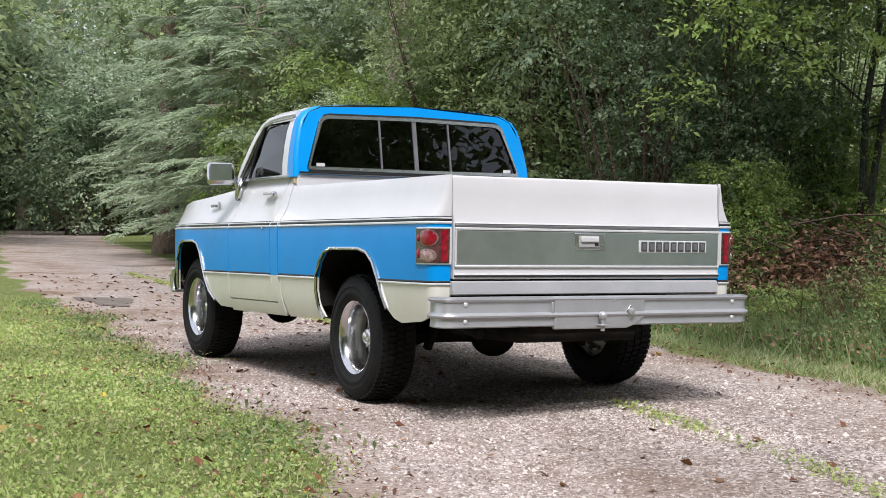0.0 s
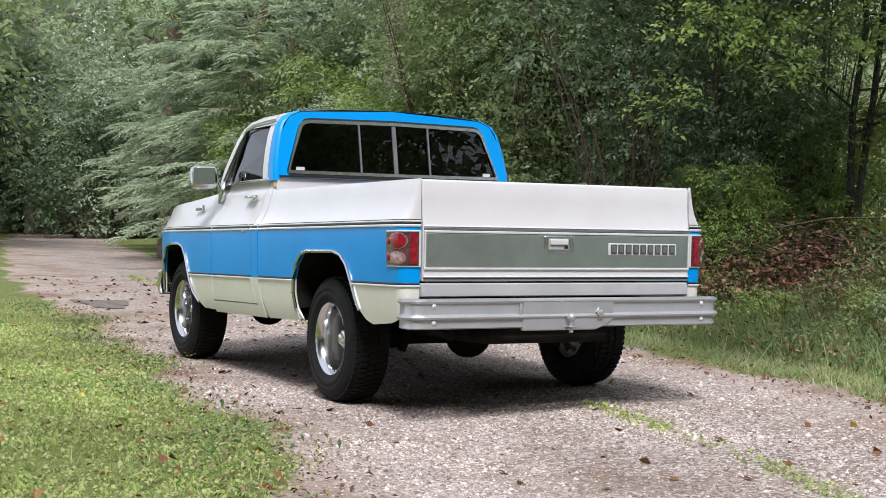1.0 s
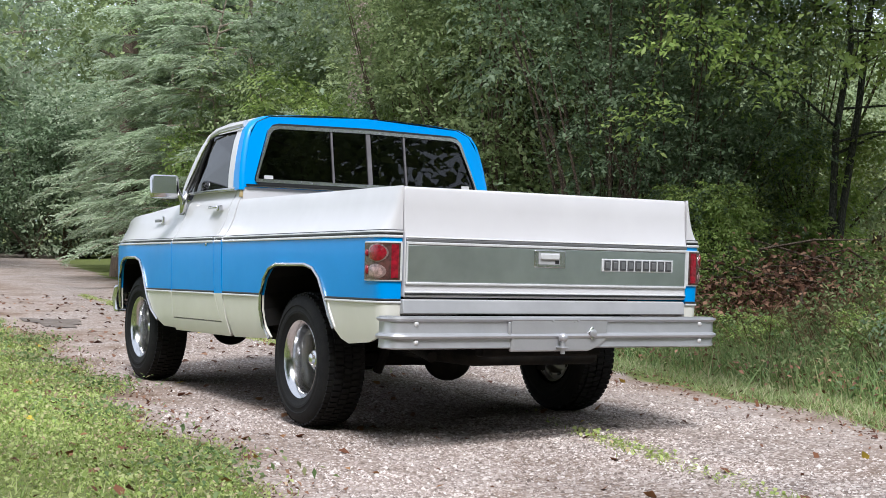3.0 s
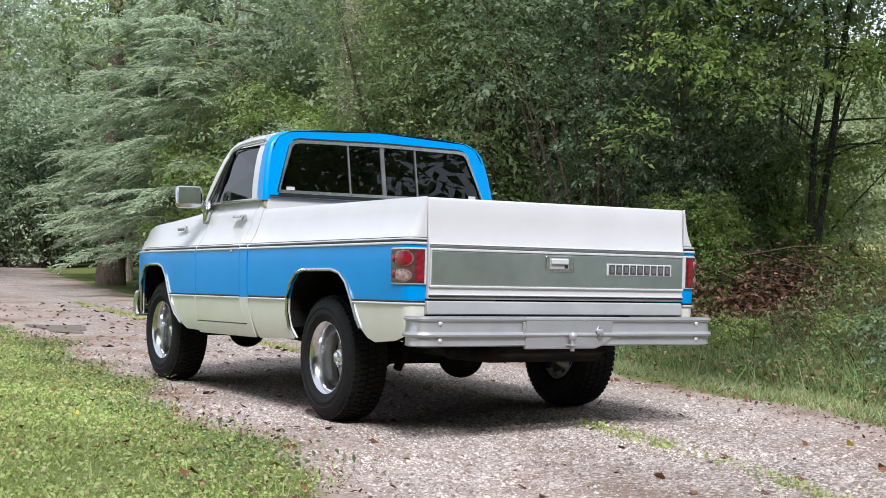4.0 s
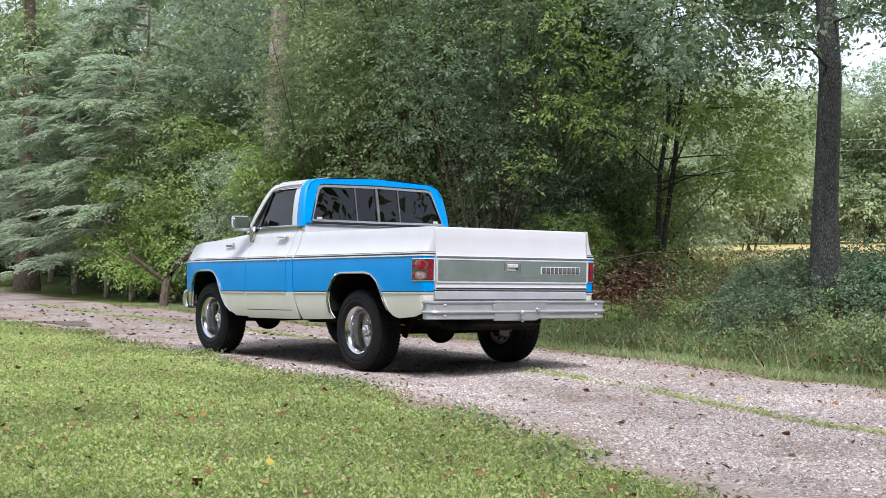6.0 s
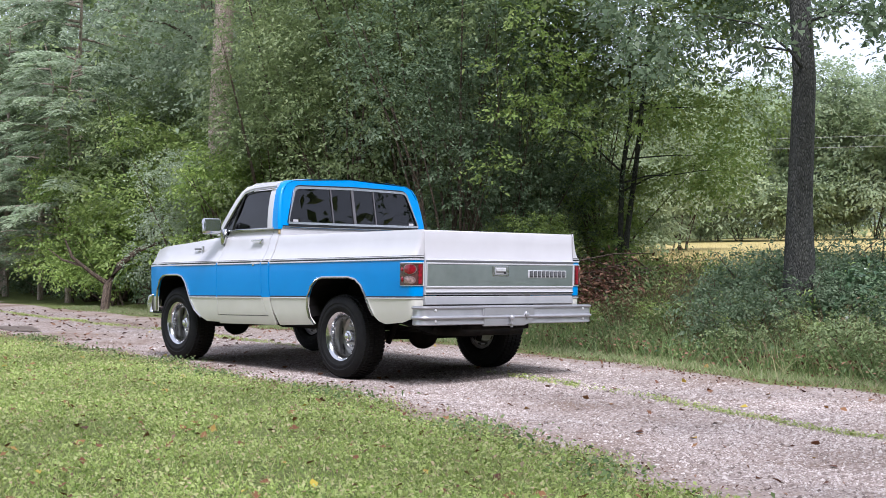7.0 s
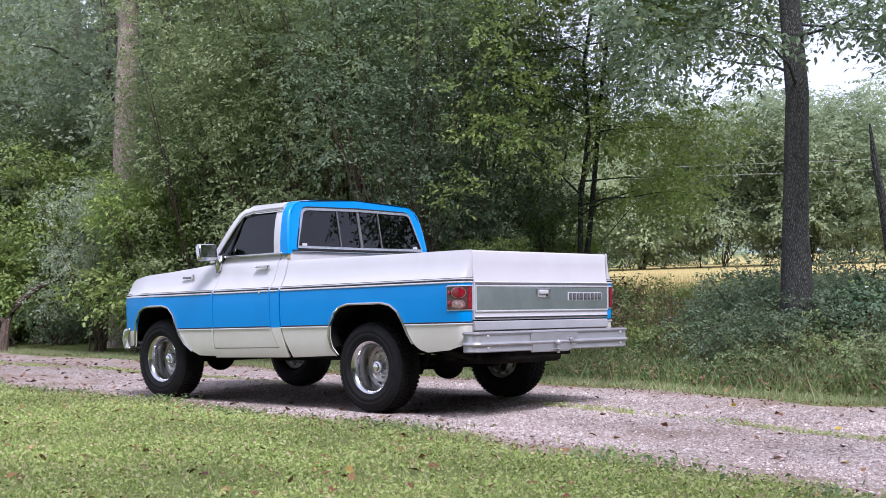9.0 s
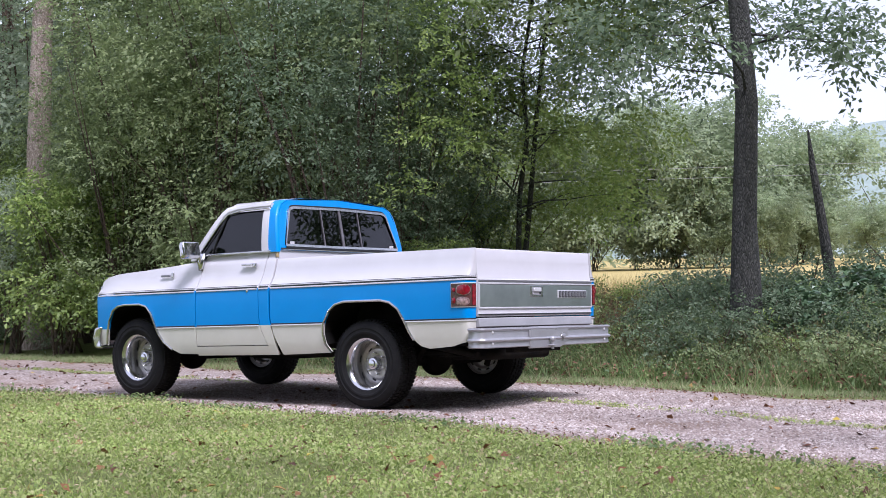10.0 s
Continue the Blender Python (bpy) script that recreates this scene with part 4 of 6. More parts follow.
gx = np.concatenate([-np.geomspace(400, 9, 22), np.arange(-8.5, 8.6, 0.16), np.geomspace(9, 900, 40)])
gy = np.concatenate([-np.geomspace(400, 11, 22), np.arange(-10.5, 16, 0.18), np.geomspace(16.5, 900, 50)])
X, Y = np.meshgrid(gx, gy)
Z = height(X, Y)
nx, ny = len(gx), len(gy)
me = bpy.data.meshes.new("ground")
idx = np.arange(nx * ny).reshape(ny, nx)
quads = np.stack([idx[:-1, :-1], idx[:-1, 1:], idx[1:, 1:], idx[1:, :-1]], -1).reshape(-1, 4)
me.from_pydata(np.stack([X, Y, Z], -1).reshape(-1, 3).tolist(), [], quads.tolist())
L, R = road_edges(Y)
edge_wob = 0.12 * np.sin(Y * 1.7) + 0.08 * np.sin(Y * 4.3 + 1)
turf = np.maximum(smooth(0.15, -0.25, X - L + edge_wob), smooth(-0.1, 0.35, X - R + edge_wob))
strip_x = L + 0.56 * (R - L)
turf = np.maximum(turf, 0.5 * np.exp(-((X - strip_x) / 0.09) ** 2) * smooth(0.3, -0.8, Y))
me.attributes.new("turf", "FLOAT", "POINT").data.foreach_set("value", turf.ravel())
field = smooth(9, 14, X) * smooth(24, 12, Y - 0.45 * X) * smooth(-60, -30, Y)
me.attributes.new("field", "FLOAT", "POINT").data.foreach_set("value", field.ravel())
worn = np.exp(-((X - L - 0.1) / 0.5) ** 2) + np.exp(-((R - X - 0.15) / 0.45) ** 2) + 0.45 * np.exp(-((X - L - 1.0) / 0.4) ** 2)
me.attributes.new("worn", "FLOAT", "POINT").data.foreach_set("value", np.clip(worn, 0, 1).ravel())
me.materials.append(GROUND)
me.shade_smooth()
tagged(new("ground", me), "gravel track between a lawn verge and a weedy bank", "ground", kind="structure")


# ---- scattered stuff ----
def flat_pieces(name, verts, faces_per, mat, label, category, kind="stuff", parent=None):
    """Many small pieces as one mesh. verts: (n, k, 3); faces_per: index lists within a piece."""
    n, k = verts.shape[:2]
    base = (np.arange(n) * k)[:, None]
    me = bpy.data.meshes.new(name)
    m = len(faces_per[0])
    faces = np.concatenate([base + np.array(f)[None] for f in faces_per], 1).reshape(-1, m)
    me.vertices.add(n * k)
    me.vertices.foreach_set("co", verts.reshape(-1).astype(np.float32))
    me.loops.add(faces.size)
    me.loops.foreach_set("vertex_index", faces.reshape(-1).astype(np.int32))
    me.polygons.add(len(faces))
    me.polygons.foreach_set("loop_start", (np.arange(len(faces)) * m).astype(np.int32))
    me.update(calc_edges=True)
    me.validate()
    me.materials.append(mat)
    ob = new(name, me)
    if parent:
        ob.parent = parent
        return ob
    return tagged(ob, label, category, kind=kind)


def leaf_quads(rng, centres, size, up=0.5, aspect=0.55):
    """Folded leaves at the centres: (n, 4, 3)."""
    n = len(centres)
    nrm = rng.normal(size=(n, 3))
    nrm[:, 2] += up * 2
    nrm /= np.linalg.norm(nrm, axis=1)[:, None]
    d = rng.normal(size=(n, 3))
    d -= (d * nrm).sum(1)[:, None] * nrm
    d /= np.linalg.norm(d, axis=1)[:, None] + 1e-9
    w = np.cross(nrm, d)
    s = (size * rng.uniform(0.6, 1.35, n))[:, None]
    droop = np.array([[0, 0, -0.25]]) * s
    return np.stack([centres - d * s * 0.5, centres + w * s * aspect * 0.5, centres + d * s * 0.5 + droop, centres - w * s * aspect * 0.5], 1)


LEAF_FACES = [(0, 1, 2), (0, 2, 3)]


def blades(rng, xy, h, width, lean=0.5):
    """Grass blades rooted on the ground: (n, 3, 3)."""
    n = len(xy)
    z = height(xy[:, 0], xy[:, 1])
    root = np.c_[xy, z - 0.005]
    a = rng.uniform(0, 2 * np.pi, n)
    side = np.c_[np.cos(a), np.sin(a), np.zeros(n)] * (width * rng.uniform(0.6, 1.3, n))[:, None]
    hh = h * rng.uniform(0.45, 1.25, n)
    tip = root + np.c_[rng.normal(size=(n, 2)) * (lean * hh)[:, None], hh]
    return np.stack([root - side, root + side, tip], 1)


rng = np.random.default_rng(5)


def pick(n, x0, x1, y0, y1, keep):
    p = rng.uniform((x0, y0), (x1, y1), (n, 2))
    return p[keep(p[:, 0], p[:, 1])]


# lawn verge on the near side
def lawn(x, y):
    l, r = road_edges(y)
    w = 0.12 * np.sin(y * 1.7) + 0.08 * np.sin(y * 4.3 + 1)
    return rng.uniform(size=len(x)) < smooth(0.15, -0.35, x - l + w) * np.clip(1.2 - (np.hypot(x + 4, y + 3) / 22), 0.15, 1) * np.clip(0.35 + 1.3 * (0.5 + 0.5 * np.sin(x * 2.3 + 1.7 * np.sin(y * 1.3)) * np.sin(y * 2.9 + 1.4 * np.sin(x * 1.9))), 0.3, 1)


pts = pick(230000, -10, 0.5, -8.5, 10, lawn)
flat_pieces("lawn_grass", blades(rng, pts, 0.055, 0.0045, 0.7), [(0, 1, 2)], GRASS, "short patchy green lawn grass beside the track", "grass")
pts = pick(210000, -9, 0, -8, 6, lawn)
cl = np.c_[pts, height(pts[:, 0], pts[:, 1]) + rng.uniform(0.01, 0.05, len(pts))]
flat_pieces("lawn_clover", leaf_quads(rng, cl, 0.021, 0.8, 0.8), LEAF_FACES, GRASS, "small clover leaves in the lawn", "clover")


def ragged(x, y):
    l, r = road_edges(y)
    w = 0.12 * np.sin(y * 1.7) + 0.08 * np.sin(y * 4.3 + 1)
    return rng.uniform(size=len(x)) < np.exp(-((x - l + w + 0.22) / 0.26) ** 2) * np.clip(0.5 + 0.9 * np.sin(y * 3.1 + 1.3 * np.sin(x * 4)), 0.06, 1)


# low broad-leaved weeds that fray the lawn's edge, and the crumbled brown leaves caught in them
pts = pick(90000, -5, 0.6, -8, 9, ragged)
flat_pieces("edge_weeds", leaf_quads(rng, np.c_[pts, height(pts[:, 0], pts[:, 1]) + rng.uniform(0.01, 0.075, len(pts))], 0.034, 0.9, 0.6), LEAF_FACES, WEED, "dark low weeds fraying the lawn's edge", "weeds")
pts = pick(70000, -9, 0.6, -8, 8, lambda x, y: lawn(x, y) & (rng.uniform(size=len(x)) < 0.12 + 0.6 * np.exp(-((x - road_edges(y)[0] + 0.1) / 0.4) ** 2)))
flat_pieces("lawn_litter", leaf_quads(rng, np.c_[pts, height(pts[:, 0], pts[:, 1]) + rng.uniform(0.015, 0.05, len(pts))], 0.03, 1.2, 0.5), LEAF_FACES, LITTER, "crumbled pale brown leaves and straw in the lawn", "leaf litter")


def strip_keep(x, y):
    l, r = road_edges(y)
    sx = l + 0.56 * (r - l)
    return rng.uniform(size=len(x)) < np.exp(-((x - sx - 0.04 * np.sin(y * 1.9)) / 0.075) ** 2) * smooth(1.2, 2.6, np.abs(y - 1.2)) * (0.3 + 0.6 * (np.sin(y * 2.1) * np.sin(y * 0.9 + 1) > -0.3))


pts = pick(380000, -2.2, 3.4, -8, 16, strip_keep)
flat_pieces("centre_grass", blades(rng, pts, 0.035, 0.004, 0.8), [(0, 1, 2)], GRASS, "sparse grass strip between the wheel tracks", "grass")
pts = pts[::2]
cl = np.c_[pts, height(pts[:, 0], pts[:, 1]) + rng.uniform(0.005, 0.035, len(pts))]
flat_pieces("centre_clover", leaf_quads(rng, cl, 0.022, 1.2, 0.9), LEAF_FACES, GRASS, "small weeds between the wheel tracks", "weeds")


def far_verge(x, y):
    l, r = road_edges(y)
    return rng.uniform(size=len(x)) < smooth(-0.05, 0.5, x - r) * smooth(1.5, 0.9, x - r) * (0.35 + 0.65 * (np.sin(x * 3.3 + 1.5 * np.sin(y * 1.4)) * np.sin(y * 2.6 + x) > -0.25)) * np.clip(1.15 - np.hypot(x - 1, y + 2) / 45, 0.2, 1)


pts = pick(190000, 0.8, 6.5, -8, 16, far_verge)
flat_pieces("verge_grass", blades(rng, pts, 0.06, 0.005, 0.7), [(0, 1, 2)], VERGE, "rough green grass along the far verge", "grass")


def bank_keep(x, y):
    l, r = road_edges(y)
    return rng.uniform(size=len(x)) < smooth(0.6, 1.4, x - r) * smooth(7.0, 3.0, x - r) * smooth(10, 5, y - 0.4 * x)


pts = pick(150000, 1.5, 11, -9, 9, bank_keep)
flat_pieces("bank_grass", blades(rng, pts, 0.3, 0.006, 0.5), [(0, 1, 2)], WEED, "rough grass tufts on the bank", "grass")


def patchy(x, y):
    return 0.5 + 0.5 * np.sin(x * 1.9 + 1.3 * np.sin(y * 1.1)) * np.sin(y * 2.3 + 1.1 * np.sin(x * 1.7))


pts = pick(230000, 1.5, 11, -8, 9, lambda x, y: rng.uniform(size=len(x)) < smooth(0.75, 1.3, x - road_edges(y)[1]) * smooth(8.0, 4.0, x - road_edges(y)[1]) * smooth(10, 5, y - 0.4 * x) * (0.25 + 0.75 * patchy(x, y)))
top = 0.12 + 0.5 * patchy(pts[:, 0], pts[:, 1]) * smooth(0.7, 1.9, pts[:, 0] - road_edges(pts[:, 1])[1])
c = np.c_[pts, height(pts[:, 0], pts[:, 1]) + top * rng.uniform(0.1, 1, len(pts))]
flat_pieces("bank_weeds", leaf_quads(rng, c, 0.048, 0.7, 0.5), LEAF_FACES, WEED, "tangled leafy weeds on the bank", "weeds")
pts = pick(34000, 1.2, 10, -10, 9, lambda x, y: rng.uniform(size=len(x)) < smooth(0.3, 1.3, x - road_edges(y)[1]) * smooth(8.0, 4.0, x - road_edges(y)[1]))
c = np.c_[pts, height(pts[:, 0], pts[:, 1]) + rng.uniform(0.02, 0.22, len(pts))]
flat_pieces("bank_litter", leaf_quads(rng, c, 0.045, 0.8, 0.5), LEAF_FACES, BRUSH, "brown leaf litter and dead stems on the bank", "leaf litter")
pts = pick(26000, 3.5, 24, -14, 14, lambda x, y: rng.uniform(size=len(x)) < smooth(3.5, 6, x - road_edges(y)[1]) * smooth(14, 6, y - 0.4 * x) * 0.8)
flat_pieces("dry_stalks", blades(rng, pts, 0.38, 0.006, 0.3), [(0, 1, 2)], STRAW, "dry straw-coloured stalks at the field's edge", "weeds")


pts = pick(30000, 2.5, 9, -6, 4, lambda x, y: rng.uniform(size=len(x)) < smooth(1.3, 2.0, x - road_edges(y)[1]) * smooth(6.0, 3.0, x - road_edges(y)[1]) * (0.15 + 0.85 * (patchy(x * 0.7 + 3, y * 0.7) > 0.42)) * 0.9)
flat_pieces("dead_stems", blades(rng, pts, 0.42, 0.006, 0.75), [(0, 1, 2)], BRUSH, "tangled brown dead stems and vines on the bank", "dead stems")
pts = pick(900, 3.5, 9, -5, 4, lambda x, y: rng.uniform(size=len(x)) < smooth(1.8, 2.6, x - road_edges(y)[1]) * smooth(7.0, 4.0, x - road_edges(y)[1]) * 0.5)
top = rng.uniform(0.25, 0.62, len(pts))
flat_pieces("weed_stalks", blades(rng, np.repeat(pts, 2, 0) + rng.normal(size=(2 * len(pts), 2)) * 0.015, 0.5, 0.005, 0.12), [(0, 1, 2)], STRAW, "thin upright stalks of tall weeds on the bank", "weeds")
m = 26
lv = np.repeat(np.c_[pts, height(pts[:, 0], pts[:, 1])], m, 0) + np.c_[rng.normal(size=(len(pts) * m, 2)) * 0.05, np.repeat(top, m) * rng.uniform(0.15, 1.0, len(pts) * m)]
flat_pieces("tall_weeds", leaf_quads(rng, lv, 0.06, 0.5, 0.32), LEAF_FACES, LEAF_LIME, "tall yellow-green leafy weeds on the bank", "weeds")
pts = pick(30000, 3.3, 9.0, -6.5, 0.5, lambda x, y: rng.uniform(size=len(x)) < np.exp(-(((x - 5.2) / 1.4) ** 2 + ((y + 2.2) / 1.8) ** 2)))
hump = 0.5 * np.exp(-(((pts[:, 0] - 5.1) / 1.1) ** 2 + ((pts[:, 1] + 1.8) / 1.4) ** 2)) * (0.6 + 0.6 * patchy(pts[:, 0] * 2, pts[:, 1] * 2)) + 0.12
flat_pieces("ivy", leaf_quads(rng, np.c_[pts, height(pts[:, 0], pts[:, 1]) + hump * rng.uniform(0.75, 1.1, len(pts))], 0.085, 1.3, 0.7), LEAF_FACES, IVY, "dark glossy ivy heaped round the roadside tree", "ivy")


# loose stones of the track
def on_road(x, y):
    l, r = road_edges(y)
    return (rng.uniform(size=len(x)) < smooth(-0.1, 0.55, x - l) * smooth(-0.05, 0.6, r - x) * (0.4 + 0.6 * smooth(-0.5, 0.4, np.sin(x * 2.1 + 1.3 * np.sin(y * 0.9)) * np.sin(y * 1.3 + x)))) & (rng.uniform(size=len(x)) < np.clip(1.2 - np.hypot(x + 1, y + 3.5) / 9, 0.08, 1))


pts = pick(420000, -3.2, 3.2, -7.5, 7, on_road)
n = len(pts)
oct_v = np.array([(1, 0, 0), (0, 1, 0), (-1, 0, 0), (0, -1, 0), (0, 0, 1)], float)
oct_f = [(0, 1, 4), (1, 2, 4), (2, 3, 4), (3, 0, 4)]
size = (rng.gamma(1.8, 0.0017, n) + 0.0025).clip(0, 0.018)
v = oct_v[None] * (1 + 0.35 * rng.normal(size=(n, 5, 1)).clip(-1, 1)) * size[:, None, None] * np.array([1.2, 1, 0.8])
a = rng.uniform(0, 2 * np.pi, n)
c_, s_ = np.cos(a)[:, None], np.sin(a)[:, None]
v = np.stack([v[..., 0] * c_ - v[..., 1] * s_, v[..., 0] * s_ + v[..., 1] * c_, v[..., 2]], -1)
v += np.c_[pts, height(pts[:, 0], pts[:, 1])][:, None]
flat_pieces("loose_gravel", v, oct_f, STONE, "loose crushed stone on the track", "gravel")

# fallen leaves
pts = pick(4600, -9, 3.5, -8, 9, lambda x, y: rng.uniform(size=len(x)) < np.where(x < road_edges(y)[0], 0.5, 0.14))
fl = leaf_quads(rng, np.c_[pts, height(pts[:, 0], pts[:, 1]) + np.where(pts[:, 0] < road_edges(pts[:, 1])[0], 0.035, 0.015)], 0.06, 1.6, 0.75)
flat_pieces("fallen_leaves", fl, LEAF_FACES, DEADLEAF, "scattered brown and yellow fallen leaves", "leaves")


pts = pick(900, -2, 4.5, 4, 16, lambda x, y: (rng.uniform(size=len(x)) < 0.6) & (x > road_edges(y)[0]) & (x < road_edges(y)[1] + 0.4))
flat_pieces("leaf_litter", leaf_quads(rng, np.c_[pts, height(pts[:, 0], pts[:, 1]) + 0.015], 0.08, 2.0, 0.6), LEAF_FACES, BRUSH, "dark wet leaf litter on the track ahead", "leaf litter")


def edges(x, y):
    l, r = road_edges(y)
    return rng.uniform(size=len(x)) < 0.9 * np.exp(-((x - l - 0.05) / 0.22) ** 2) + np.exp(-((x - r - 0.1) / 0.3) ** 2) + 0.02 * (x > l) * (x < r)


pts = pick(26000, -3.2, 3.6, -7.5, 9, edges)
flat_pieces("edge_litter", leaf_quads(rng, np.c_[pts, height(pts[:, 0], pts[:, 1]) + rng.uniform(0.004, 0.02, len(pts))], 0.03, 1.2, 0.5), LEAF_FACES, BRUSH, "dark crumbled leaves and twigs along the track's edges", "leaf litter")
bm = bmesh.new()
ring = []
for k in range(28):
    a = 2 * math.pi * k / 28
    r = 1 + 0.22 * math.sin(3 * a + 1) + 0.12 * math.sin(7 * a)
    x, y = 0.15 + 0.28 * r * math.cos(a), 9.4 + 0.8 * r * math.sin(a)
    ring.append(bm.verts.new((x, y, float(height(x, y)) + 0.008)))
bm.faces.new(ring)
pm = mesh_of(bm, "puddle")
pm.materials.append(MUD)
tagged(new("puddle", pm), "shallow muddy puddle in the wheel track", "puddle", kind="structure")


# ---- trees and shrubs ----
def sprays(rng, blobs, n, leaf, up=0.5, per=9):
    """Leaves in sprays: each a short twig's row of leaves, on and inside the clumps of a crown."""
    m = max(1, n // per)
    w = np.array([b[3] ** 2 for b in blobs])
    k = rng.choice(len(blobs), m, p=w / w.sum())
    c = np.array([b[:3] for b in blobs])[k]
    r = np.array([b[3] for b in blobs])[k]
    d = rng.normal(size=(m, 3))
    d /= np.linalg.norm(d, axis=1)[:, None]
    rad = r * np.where(rng.uniform(size=m) < 0.75, rng.normal(0.88, 0.16, m), rng.uniform(0.1, 0.9, m))
    at = c + d * rad[:, None] * np.array([1, 1, 0.72])
    out = d * 0.8 + rng.normal(size=(m, 3)) * 0.55 + np.array([0, 0, -0.12])
    out[:, 2] *= 0.45
    out /= np.linalg.norm(out, axis=1)[:, None]
    face = rng.normal(size=(m, 3)) * 0.55 + np.array([0, 0, 0.8 + up]) + d * 0.35
    face -= (face * out).sum(1)[:, None] * out
    face /= np.linalg.norm(face, axis=1)[:, None] + 1e-9
    side = np.cross(face, out)
    u = np.linspace(0, 1, per)[None, :, None]
    sgn = np.where(np.arange(per) % 2 == 0, 1.0, -1.0)[None, :, None]
    length = (leaf * rng.uniform(3.0, 5.5, m))[:, None, None]
    p = at[:, None] + out[:, None] * length * u + side[:, None] * sgn * leaf * 0.4 + np.array([0, 0, -0.22]) * length * u * u
    p = p + rng.normal(size=(m, per, 3)) * leaf * 0.22
    axis = out[:, None] * 0.7 + side[:, None] * sgn * 0.75 + rng.normal(size=(m, per, 3)) * 0.3
    nrm = face[:, None] + rng.normal(size=(m, per, 3)) * 0.38
    p, axis, nrm = p.reshape(-1, 3), axis.reshape(-1, 3), nrm.reshape(-1, 3)
    keep = p[:, 2] > 0.05
    p, axis, nrm = p[keep], axis[keep], nrm[keep]
    nrm /= np.linalg.norm(nrm, axis=1)[:, None] + 1e-9
    axis -= (axis * nrm).sum(1)[:, None] * nrm
    axis /= np.linalg.norm(axis, axis=1)[:, None] + 1e-9
    wid = np.cross(nrm, axis)
    z = (leaf * rng.uniform(0.6, 1.35, len(p)))[:, None]
    droop = np.array([[0, 0, -0.2]]) * z
    return np.stack([p - axis * z * 0.5, p - axis * z * 0.05 + wid * z * 0.27, p + axis * z * 0.5 + droop, p - axis * z * 0.05 - wid * z * 0.27], 1)


def tree(name, seed, h, trunk_r, crown, leaves, leaf, mat, bark, label, bare=0.3, spread=2.0, limbs=9, lean=(0, 0), thick=1.0, category="tree", climb=(0.1, 0.45)):
    """Trunk with limbs, and a crown of clumps that sit on the limbs' ends."""
    rg = np.random.default_rng(seed)
    t = thing(name, label, category)
    pts, rad = [], []
    for k in range(9):
        u = k / 8
        pts.append((lean[0] * u + rg.normal() * 0.03 * h * u * 0.3, lean[1] * u + rg.normal() * 0.03 * h * u * 0.3, h * u * 0.95 - 0.1))
        rad.append(trunk_r * ((1 - u) ** 0.8 * 0.9 + 0.08) * (1.35 if k == 0 else 1))
    bm = tube(pts, rad, 12)
    blobs = []
    for k in range(limbs):
        u = bare + (0.97 - bare) * (k + rg.uniform(0, 0.8)) / limbs
        i = min(7, int(u * 8))
        p0 = Vector(pts[i]).lerp(Vector(pts[i + 1]), u * 8 - i)
        a = rg.uniform(0, 2 * np.pi)
        ln = spread * (1.15 - 0.7 * u) * rg.uniform(0.7, 1.2)
        rise = rg.uniform(*climb) * ln
        turn = rg.normal() * 0.35
        path = []
        for w in (0, 0.25, 0.5, 0.75, 1.0):
            aa = a + turn * w
            path.append(p0 + Vector((math.cos(aa) * ln * w, math.sin(aa) * ln * w, rise * (2.2 * w - 1.2 * w * w) + rg.normal() * 0.03 * ln * w)))
        p1, p2 = path[2], path[4]
        r0 = trunk_r * (0.42 - 0.25 * u) * thick
        tube(path, [r0, r0 * 0.75, r0 * 0.5, r0 * 0.3, r0 * 0.12], 6, bm)
        for q, rr in ((p2, crown), (p1, crown * 0.8), (p0.lerp(p2, 0.8) + Vector(rg.normal(size=3)) * crown * 0.6, crown * 0.7), (p2 + Vector(rg.normal(size=3)) * crown * 0.9, crown * 0.6)):
            blobs.append((*q, rr * rg.uniform(0.6, 1.1)))
    part("trunk", bm, bark, t)
    if leaves:
        flat_pieces("crown", sprays(rg, blobs, leaves, leaf), LEAF_FACES, mat, "", "", parent=t)
    return t


def shrub(name, seed, blobs, leaves, leaf, mat, label, stems=7, up=0.5, category="shrub", bark=None):
    rg = np.random.default_rng(seed)
    t = thing(name, label, category)
    bm = bmesh.new()
    for k in range(stems):
        b = blobs[k % len(blobs)]
        q = Vector(b[:3]) + Vector(rg.normal(size=3)) * b[3] * 0.4
        tube([(rg.normal() * 0.15, rg.normal() * 0.15, -0.1), (q.x * 0.5, q.y * 0.5, q.z * 0.55), q], [0.03, 0.02, 0.006], 5, bm)
    part("stem", bm, bark or BARK_BROWN, t)
    flat_pieces("foliage", sprays(rg, blobs, leaves, leaf, up), LEAF_FACES, mat, "", "", parent=t)
    return t


def stand(ob, x, y, turn=0.0, size=1.0, first=False, dz=0.0):
    """Puts a built plant, or a copy of it, on the ground."""
    m = pose(x, y, float(height(x, y)) + dz, 0, 0, turn)
    if first:
        ob.matrix_basis = m @ Matrix.Scale(size, 4)
        return ob
    o = copy_thing(ob, m)
    o.scale = (size, size, size * 1.0)
    return o


def random_blobs(seed, n, w, h, r, low=0.25):
    rg = np.random.default_rng(seed)
    return [(rg.uniform(-w, w), rg.uniform(-w, w), low + rg.uniform(0, 1) ** 0.8 * h, r * rg.uniform(0.6, 1.2)) for _ in range(n)]


